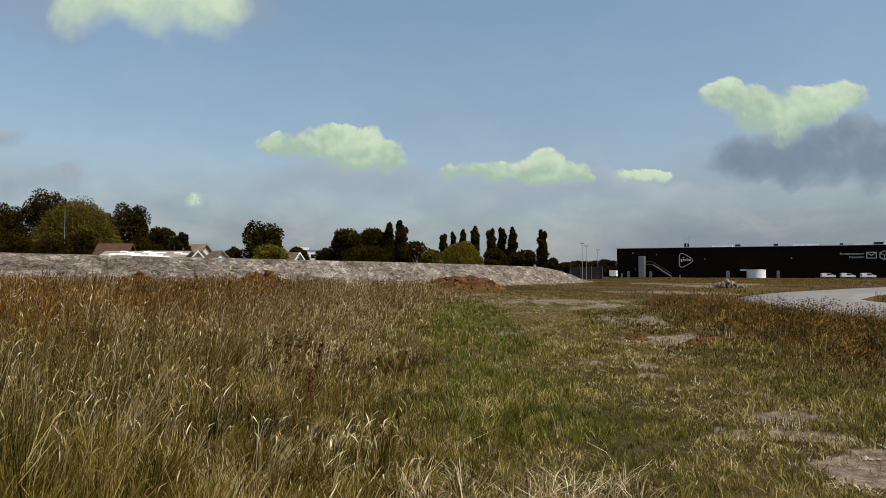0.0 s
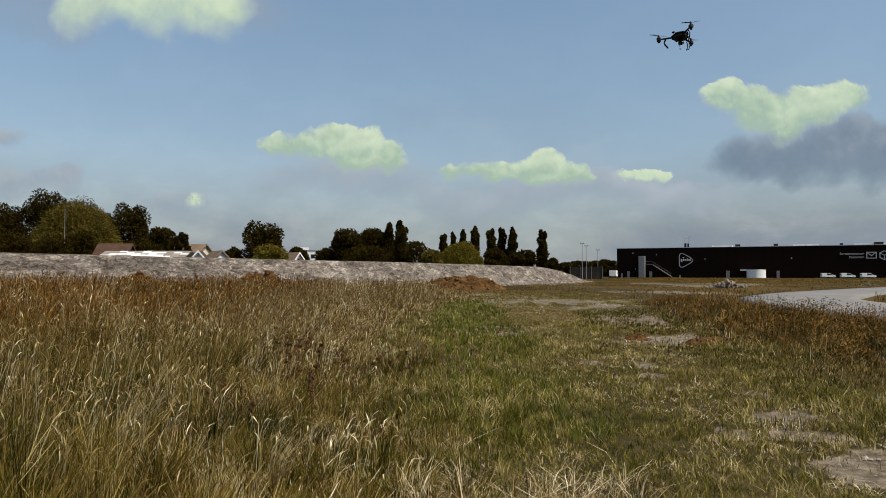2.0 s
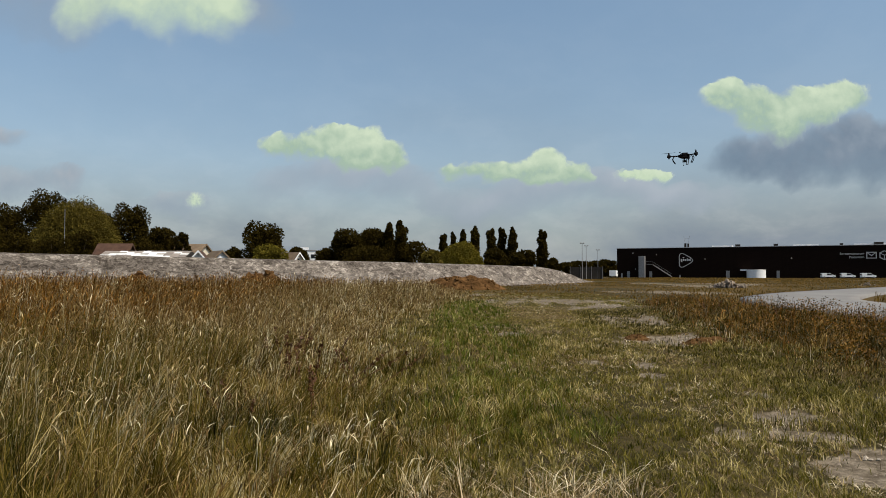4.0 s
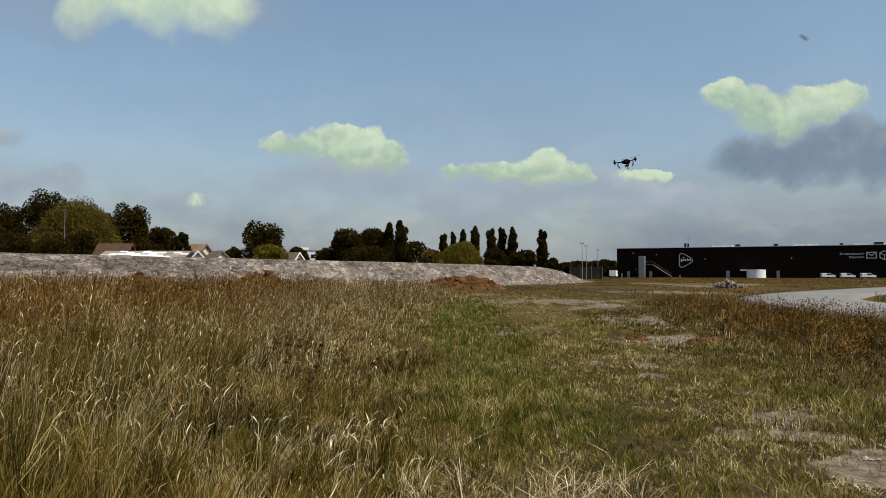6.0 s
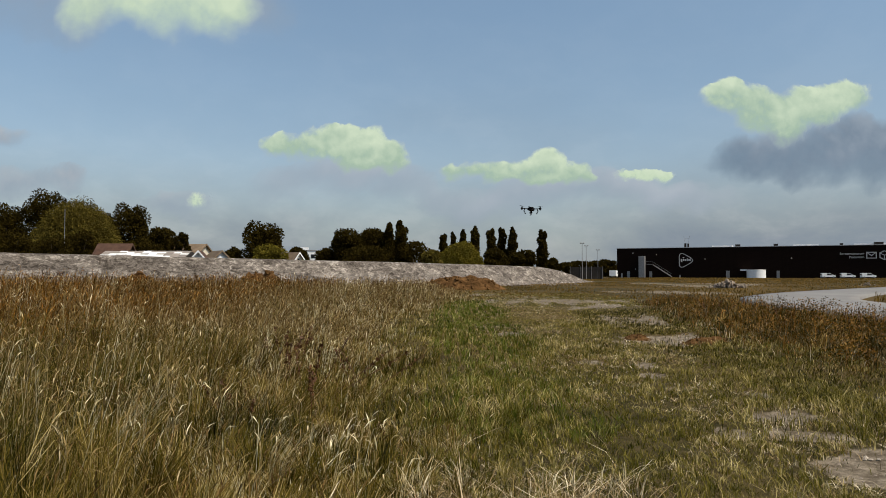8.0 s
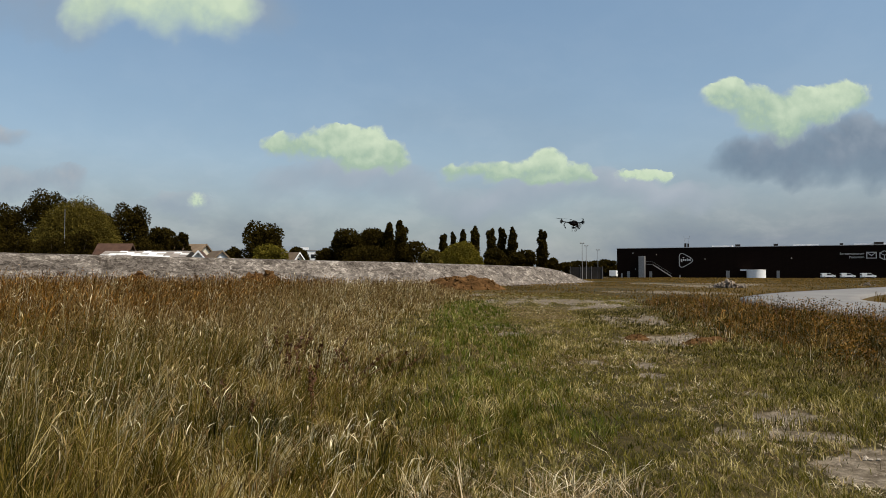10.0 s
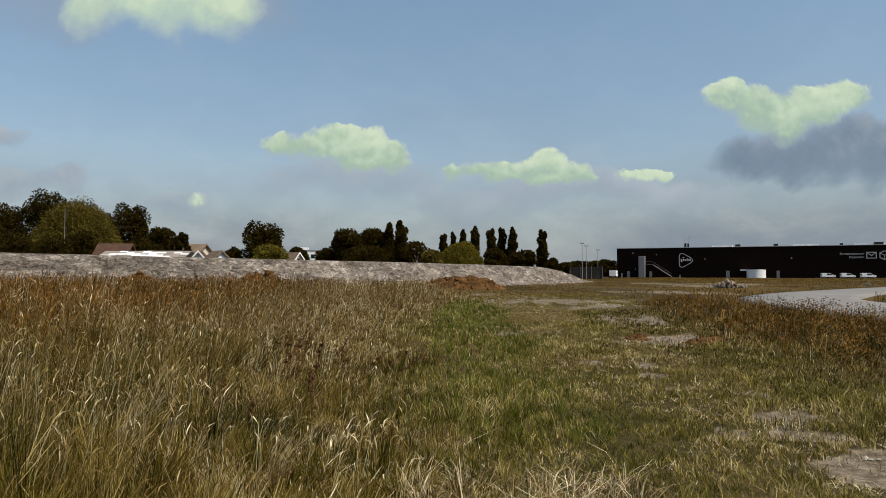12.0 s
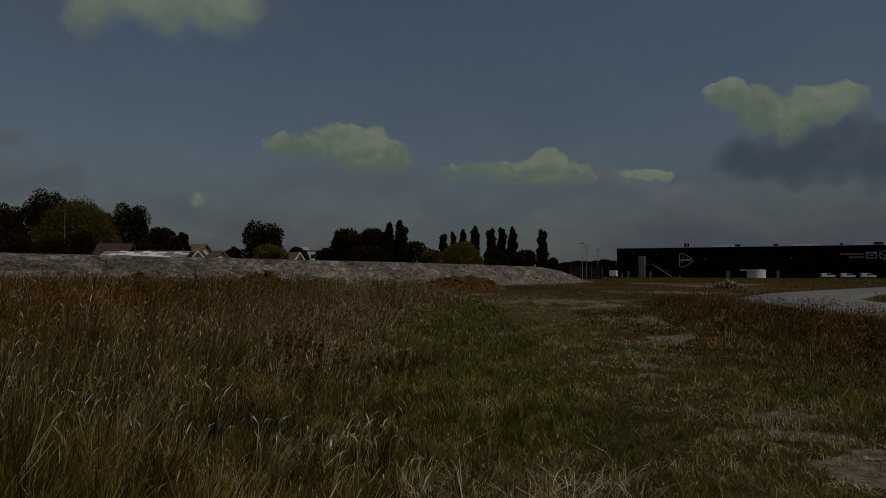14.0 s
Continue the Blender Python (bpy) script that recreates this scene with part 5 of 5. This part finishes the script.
def cloud_mat(name, lit, shade, soft, seed, span):
    """Far-off vapour, sunlight and shade painted into its emission: its thickness fades out at the rim."""
    m = bpy.data.materials.new(name)
    m.use_nodes = True
    t = m.node_tree
    t.nodes.clear()
    out, em, tr, mx = (t.nodes.new(k) for k in ("ShaderNodeOutputMaterial", "ShaderNodeEmission", "ShaderNodeBsdfTransparent", "ShaderNodeMixShader"))
    at = t.nodes.new("ShaderNodeAttribute")
    at.attribute_name = "thickness"
    mp = t.nodes.new("ShaderNodeMapping")
    mp.inputs["Location"].default_value = (seed * 7.3, 0, seed * 3.1)
    co = t.nodes.new("ShaderNodeTexCoord").outputs["Object"]
    links(t, (co, mp.inputs[0]))
    n1 = fnoise(t, mp.outputs[0], 5.5 / span, 4, 0.5, 0.3)
    n2 = fnoise(t, mp.outputs[0], 15.0 / span, 4, 0.5, 0.2)
    hg = t.nodes.new("ShaderNodeAttribute")
    hg.attribute_name = "height"
    n3 = fnoise(t, mp.outputs[0], 40.0 / span, 3, 0.5, 0.1)
    wob = calc(t, "ADD", calc(t, "MULTIPLY", n1, 0.8), calc(t, "ADD", calc(t, "MULTIPLY", n2, 0.6), calc(t, "MULTIPLY", n3, 0.2)))
    a = calc(t, "ADD", at.outputs["Fac"], calc(t, "MULTIPLY", calc(t, "SUBTRACT", wob, 0.83), 1.0 if soft < 0.8 else 0.7))
    # the base dissolves, the heads stay crisp
    base = calc(t, "SUBTRACT", 1.0, hg.outputs["Fac"])
    width = calc(t, "MULTIPLY_ADD", base, soft * 0.9)
    width.node.inputs[2].default_value = soft * 0.7
    al = calc(t, "MULTIPLY", calc(t, "DIVIDE", calc(t, "SUBTRACT", a, 0.10), width, True), calc(t, "MULTIPLY", at.outputs["Fac"], 2.4, True))
    alpha = ramp(t, al, [(0.0, (0, 0, 0)), (0.3, (0.05, 0.05, 0.05)), (0.6, (0.45, 0.45, 0.45)), (1.0, (1, 1, 1))])
    # sunlit heads and shaded base painted by height and noise
    shd = calc(t, "ADD", calc(t, "ADD", calc(t, "MULTIPLY", n1, 0.55), calc(t, "MULTIPLY", n2, 0.35)), calc(t, "MULTIPLY_ADD", hg.outputs["Fac"], 0.45))
    shd.node.inputs[1].links[0].from_node.inputs[2].default_value = -0.2
    col = ramp(t, shd, [(0.40, shade), (0.68, lit)])
    if lit == LIT:
        # blue sky scatter of thin vapour, painted into the rim's emission
        col = blend(t, ramp(t, al, [(0.25, (0, 0, 0)), (0.85, (1, 1, 1))]), MIST, col)
    links(t, (col, em.inputs[0]), (alpha, mx.inputs[0]), (tr.outputs[0], mx.inputs[1]), (em.outputs[0], mx.inputs[2]), (mx.outputs[0], out.inputs[0]))
    return m


def cloud(dist, lumps, lit, shade, soft, label, seed, res=110):
    """A lumpy cloud body from overlapping rounded heads given as x, z, half-width, half-height at that distance."""
    L = np.array(lumps, float)
    x0, x1 = (L[:, 0] - 1.55 * L[:, 2]).min(), (L[:, 0] + 1.55 * L[:, 2]).max()
    z0, z1 = (L[:, 1] - 1.55 * L[:, 3]).min(), (L[:, 1] + 1.55 * L[:, 3]).max()
    span = max(x1 - x0, z1 - z0)
    cx, cz = (x0 + x1) / 2, (z0 + z1) / 2
    st = span / res
    X, Z = np.meshgrid(np.arange(x0 - st, x1 + 2 * st, st), np.arange(z0 - st, z1 + 2 * st, st))
    k = 24.0 / span
    amp = span * 0.034
    wx, wz = X + amp * fbm(X * k, Z * k, seed, 5), Z + amp * fbm(X * k, Z * k, seed + 50, 5)
    T, G, sumw = np.ones_like(X), np.zeros_like(X), np.full_like(X, 1e-6)
    for lx, lz, rx, rz in L:
        lump = np.clip(1 - ((wx - lx) / (1.36 * rx)) ** 2 - ((wz - lz) / (1.36 * rz)) ** 2, 0, 1)
        G += lump ** 3 * np.clip(0.5 + 0.5 * (wz - lz) / rz, 0, 1)
        sumw += lump ** 3
        T = T * (1 - lump ** 1.2)
    T, G = 1 - T, G / sumw
    G = 0.65 * np.clip(G, 0, 1) + 0.35 * np.clip((Z - z0) / (z1 - z0), 0, 1)
    F = np.sqrt(np.clip(T, 0, 1))
    i = np.arange(X.size).reshape(X.shape)
    q = np.stack([i[:-1, :-1], i[:-1, 1:], i[1:, 1:], i[1:, :-1]], -1).reshape(-1, 4)
    q = q[(F.ravel()[q] > 0).any(1)]
    tri = np.concatenate([q[:, [0, 1, 2]], q[:, [0, 2, 3]]])
    bulge = min(span * 0.12, 55.0)
    co = np.stack([X - cx, -F * bulge * (1 + 0.2 * fbm(X * k, Z * k, seed + 9)), Z - cz], -1).reshape(-1, 3)
    used, inv = np.unique(tri, return_inverse=True)
    ob = mesh_tris("cloud", co[used], inv.reshape(-1, 3), cloud_mat("vapour", lit, shade, soft, seed, span), label, "cloud", "", True)
    ob.data.attributes.new("thickness", "FLOAT", "POINT").data.foreach_set("value", np.clip(T, 0, 1).ravel()[used].astype(np.float32))
    ob.data.attributes.new("height", "FLOAT", "POINT").data.foreach_set("value", G.ravel()[used].astype(np.float32))
    ob.matrix_basis = pose(cx, dist, cz)
    return ob, (cx, dist, cz)


# sunlit, shaded, rim and grey underside tones that the clouds emit
LIT, MIDT, SHADE, MIST = (0.63, 0.74, 0.56), (0.54, 0.67, 0.49), (0.38, 0.51, 0.40), (0.40, 0.46, 0.55)
GREYL, GREYD = (0.30, 0.36, 0.43), (0.15, 0.21, 0.285)
CLOUDS = []
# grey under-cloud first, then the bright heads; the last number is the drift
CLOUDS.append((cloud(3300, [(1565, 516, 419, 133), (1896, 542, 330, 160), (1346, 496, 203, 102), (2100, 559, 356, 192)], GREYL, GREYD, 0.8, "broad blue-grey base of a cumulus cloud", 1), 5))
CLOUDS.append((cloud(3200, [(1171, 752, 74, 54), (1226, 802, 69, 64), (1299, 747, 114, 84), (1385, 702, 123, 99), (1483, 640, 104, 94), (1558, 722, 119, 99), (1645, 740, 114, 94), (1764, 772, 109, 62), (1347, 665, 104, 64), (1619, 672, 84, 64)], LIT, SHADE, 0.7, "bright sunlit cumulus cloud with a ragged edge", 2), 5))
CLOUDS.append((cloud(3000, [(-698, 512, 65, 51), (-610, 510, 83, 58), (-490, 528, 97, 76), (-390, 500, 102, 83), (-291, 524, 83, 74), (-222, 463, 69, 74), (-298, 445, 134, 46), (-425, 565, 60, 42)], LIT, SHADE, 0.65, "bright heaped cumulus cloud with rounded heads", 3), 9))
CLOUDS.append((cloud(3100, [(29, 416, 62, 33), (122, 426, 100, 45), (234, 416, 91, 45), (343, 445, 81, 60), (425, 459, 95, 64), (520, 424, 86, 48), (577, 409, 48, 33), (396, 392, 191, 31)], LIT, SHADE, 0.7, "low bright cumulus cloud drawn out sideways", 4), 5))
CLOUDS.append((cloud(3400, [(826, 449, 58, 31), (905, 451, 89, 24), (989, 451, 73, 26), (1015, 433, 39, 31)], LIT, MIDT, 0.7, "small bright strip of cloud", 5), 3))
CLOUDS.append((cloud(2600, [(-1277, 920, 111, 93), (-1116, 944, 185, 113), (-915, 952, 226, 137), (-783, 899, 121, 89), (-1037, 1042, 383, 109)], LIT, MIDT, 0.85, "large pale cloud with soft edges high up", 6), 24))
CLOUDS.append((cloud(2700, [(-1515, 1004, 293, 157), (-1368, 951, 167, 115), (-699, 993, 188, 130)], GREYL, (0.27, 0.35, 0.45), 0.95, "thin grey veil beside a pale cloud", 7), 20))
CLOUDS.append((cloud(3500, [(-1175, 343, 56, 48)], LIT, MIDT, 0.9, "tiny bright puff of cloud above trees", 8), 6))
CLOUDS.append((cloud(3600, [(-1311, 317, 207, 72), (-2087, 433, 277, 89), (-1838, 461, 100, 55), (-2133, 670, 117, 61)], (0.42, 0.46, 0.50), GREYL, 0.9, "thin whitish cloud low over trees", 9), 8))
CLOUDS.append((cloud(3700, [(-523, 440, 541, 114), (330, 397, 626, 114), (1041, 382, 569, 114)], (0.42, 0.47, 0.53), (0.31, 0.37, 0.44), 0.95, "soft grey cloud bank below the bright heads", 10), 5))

# ---------------------------------------------------------------- drone


def drone():
    th = empty("drone", pose(0, 20, 4), "black three-armed drone with looped legs and spinning rotors", "drone")
    def plate(r0, z0, z1, name, material, label=""):
        pts = [(r0 * (1.0 if k % 2 else 0.82) * math.cos(radians(30 * k)), r0 * (1.0 if k % 2 else 0.82) * math.sin(radians(30 * k))) for k in range(12)]
        bm = bmesh.new()
        lo, hi = [bm.verts.new((x, y, z0)) for x, y in pts], [bm.verts.new((x, y, z1)) for x, y in pts]
        bm.faces.new(lo[::-1])
        bm.faces.new(hi)
        for j in range(12):
            bm.faces.new((lo[j - 1], lo[j], hi[j], hi[j - 1]))
        part(name, bm, material, th, label)
    plate(0.155, 0.030, 0.040, "top_plate", M_CARBON)
    plate(0.150, -0.022, -0.012, "bottom_plate", M_CARBON)
    bm = bmesh.new()
    bmesh.ops.create_uvsphere(bm, u_segments=14, v_segments=8, radius=1.0, matrix=Matrix.Diagonal((0.125, 0.125, 0.062, 1)))
    part("body", bm, M_HULL, th, "dark red-brown shell", True)
    for x, y, z, w, d, h in ((0.07, 0.05, 0.04, 0.035, 0.05, 0.03), (-0.08, 0.03, 0.04, 0.03, 0.045, 0.026), (0.02, -0.10, 0.04, 0.05, 0.03, 0.022), (-0.05, -0.07, -0.06, 0.05, 0.04, 0.04)):
        bm = bmesh.new()
        box(bm, x - w / 2, x + w / 2, y - d / 2, y + d / 2, z, z + h, bevel=0.004)
        part("module", bm, M_CARBON, th)
    bm = bmesh.new()
    tube(bm, (-0.03, 0.11, 0.04), (-0.03, 0.11, 0.095), 0.004, 0.004, 6)
    tube(bm, (-0.03, 0.11, 0.095), (-0.03, 0.11, 0.108), 0.026, 0.024, 14)
    part("receiver_mast", bm, M_CARBON, th)
    bm = bmesh.new()
    box(bm, -0.06, 0.06, -0.075, 0.06, 0.041, 0.088, bevel=0.012)
    part("battery", bm, M_CARBON, th)
    for k in range(3):
        an = radians(90 + 120 * k)
        R = Matrix.Rotation(an, 4, "Z")
        bm = bmesh.new()
        tube(bm, R @ Vector((0.10, 0, 0.01)), R @ Vector((0.37, 0, 0.015)), 0.017, 0.014, 10)
        part("arm", bm, M_CARBON, th)
        bm = bmesh.new()
        box(bm, 0.335, 0.41, -0.03, 0.03, -0.02, 0.045, R, bevel=0.008)
        tube(bm, R @ Vector((0.372, 0, 0.03)), R @ Vector((0.372, 0, 0.085)), 0.024, 0.018, 12)
        part("motor", bm, M_CARBON, th)
        bm = bmesh.new()
        tube(bm, R @ Vector((0.372, 0, -0.05)), R @ Vector((0.372, 0, -0.01)), 0.018, 0.024, 12)
        part("motor", bm, M_CARBON, th)
        # looped leg under the arm
        bm = bmesh.new()
        for s in (-0.022, 0.022):
            pts = [(0.25, s, 0.0), (0.285, s, -0.06), (0.275, s, -0.10), (0.225, s, -0.175)]
            for p, q in zip(pts, pts[1:]):
                tube(bm, R @ Vector(p), R @ Vector(q), 0.009, 0.009, 6)
        tube(bm, R @ Vector((0.225, -0.028, -0.175)), R @ Vector((0.225, 0.028, -0.175)), 0.008, 0.008, 6)
        part("leg", bm, M_CARBON, th)
    # camera in a hoop under the body
    bm = bmesh.new()
    box(bm, -0.035, 0.035, -0.03, 0.03, -0.145, -0.095, bevel=0.006)
    tube(bm, (0, 0, -0.10), (0, 0, -0.06), 0.012, 0.012, 8)
    c = part("camera_pod", bm, M_CARBON, th)
    bm = bmesh.new()
    tube(bm, (0, -0.055, -0.12), (0, -0.03, -0.12), 0.018, 0.018, 14)
    part("lens", bm, M_GLASS, c)
    bm = bmesh.new()
    hoop = [(0.06 * math.cos(radians(s)), -0.07 + 0.075 * math.sin(radians(s))) for s in range(180, 361, 20)]
    for (xa, za), (xb, zb) in zip(hoop, hoop[1:]):
        tube(bm, (xa, 0.04, za), (xb, 0.04, zb), 0.005, 0.005, 6)
    part("hoop", bm, M_CARBON, th)
    bm = bmesh.new()
    tube(bm, (0.02, 0.02, -0.05), (0.025, 0.02, -0.21), 0.002, 0.002, 5)
    box(bm, 0.012, 0.04, 0.012, 0.028, -0.225, -0.208)
    part("antenna", bm, M_CARBON, th)
    props = []
    for k in range(3):
        an = radians(90 + 120 * k)
        for z, s in ((0.092, 1 if k else -1),):
            bm = bmesh.new()
            tube(bm, (0, 0, -0.008), (0, 0, 0.008), 0.014, 0.014, 10)
            for d in (1, -1):
                p = [bm.verts.new((d * x, d * y, zz)) for x, y, zz in ((0.012, -0.007, -0.002), (0.08, -0.013, 0.0), (0.168, -0.005, 0.006), (0.172, 0.003, 0.008), (0.08, 0.011, 0.006), (0.012, 0.007, 0.002))]
                lo = [bm.verts.new(v.co - Vector((0, 0, 0.003))) for v in p]
                bm.faces.new(p)
                bm.faces.new(lo[::-1])
                for j in range(6):
                    bm.faces.new((p[j - 1], lo[j - 1], lo[j], p[j]))
            ob = part("propeller", bm, M_CARBON, th)
            props.append((ob, (0.372 * math.cos(an), 0.372 * math.sin(an), z), s, 40 * k))
    return th, props


def insect():
    th = empty("insect", pose(0, 0, 0), "small dark flying insect crossing the sky", "insect")
    bm = bmesh.new()
    bmesh.ops.create_uvsphere(bm, u_segments=10, v_segments=6, radius=1.0, matrix=Matrix.Diagonal((0.009, 0.006, 0.006, 1)))
    bmesh.ops.create_uvsphere(bm, u_segments=8, v_segments=6, radius=1.0, matrix=Matrix.Translation((-0.0075, 0, 0)) @ Matrix.Diagonal((0.0022, 0.0024, 0.0022, 1)))
    part("body", bm, M_RUBBER, th, smooth=True)
    for s in (-1, 1):
        bm = bmesh.new()
        prism(bm, [(-0.002, 0.0), (-0.001, 0.006), (0.003, 0.0085), (0.006, 0.006), (0.002, 0.0)], -0.0002, 0.0002)
        bmesh.ops.rotate(bm, verts=bm.verts, matrix=Matrix.Rotation(radians(-55 * s), 3, "X"))
        part("wing", bm, M_RUBBER, th)
    return th


INSECT = insect()
DRONE, PROPS = drone()


def motions():
    # seconds, place, turn
    flight = [
        (0.0, (4.42, 8.80, 6.41), (-6, -2, 90)), (0.6, (4.33, 9.90, 5.99), (-6, -2, 90)),
        (1.0, (4.29, 11.00, 5.88), (-7, -3, 90)), (1.2, (4.23, 11.40, 5.81), (-7, -4, 90)), (1.5, (4.26, 12.10, 5.90), (-7, -4, 90)),
        (2.0, (4.29, 13.20, 5.87), (-9, -4, 90)), (2.5, (4.25, 14.00, 5.40), (-10, -5, 92)), (3.0, (4.61, 14.70, 4.66), (-6, -8, 94)),
        (3.2, (4.93, 15.60, 4.52), (-4, -7, 96)), (4.2, (5.94, 18.20, 4.45), (2, -2, 108)), (5.3, (5.85, 20.00, 4.93), (-2, -5, 118)),
        (5.7, (5.78, 21.50, 5.13), (-2, -6, 116)), (6.1, (5.81, 23.70, 5.11), (0, -7, 106)), (6.5, (5.16, 24.20, 4.62), (0, -6, 96)),
        (7.0, (4.57, 25.30, 4.14), (0, -3, 104)), (7.5, (3.70, 25.30, 3.81), (-2, 0, 118)), (8.0, (3.16, 26.40, 3.89), (-2, 2, 120)),
        (8.2, (3.00, 27.00, 3.94), (-2, 2, 120)), (9.0, (2.45, 26.40, 3.64), (-3, 4, 114)), (9.7, (3.12, 23.10, 3.14), (-6, 6, 106)),
        (10.3, (4.52, 19.80, 3.03), (-10, 5, 98)), (10.6, (5.07, 17.80, 3.21), (-9, -4, 93)), (10.9, (5.65, 15.70, 3.45), (-4, -15, 90)),
        (11.1, (5.73, 14.30, 3.70), (-3, -21, 90)), (11.4, (5.10, 11.90, 3.94), (-7, -22, 97)), (11.6, (4.38, 10.60, 4.31), (-18, -16, 84)),
        (11.8, (3.54, 9.50, 4.79), (-23, -9, 60)), (12.0, (2.89, 8.80, 5.44), (-26, -4, 56)), (12.4, (2.16, 8.40, 6.84), (-24, 0, 52)),
        (14.0, (0.78, 8.80, 14.30), (-8, 0, 50))]
    walk(DRONE, [(t, pose(*p, 0, 0, -math.degrees(math.atan2(p[0], p[1]))) @ pose(0, 0, 0, r[0], r[1], 0) @ pose(0, 0, 0, 0, 0, r[2])) for t, p, r in flight])
    walk(INSECT, [(0.0, pose(4.891, 3.50, 2.095)), (5.7, pose(2.814, 3.00, 2.257)), (5.9, pose(1.649, 2.60, 2.270)), (6.0, pose(1.236, 2.50, 2.407)), (6.1, pose(0.868, 2.40, 2.585)), (6.4, pose(0.030, 2.40, 3.454)), (14.0, pose(-0.380, 2.60, 4.454))])
    for ob, p, s, ph in PROPS:
        walk(ob, [(k / 30, pose(*p, 0, 0, ph + s * 76 * k)) for k in range(421)])
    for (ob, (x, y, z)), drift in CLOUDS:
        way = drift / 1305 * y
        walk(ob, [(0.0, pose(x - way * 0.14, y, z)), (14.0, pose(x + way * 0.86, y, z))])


motions()
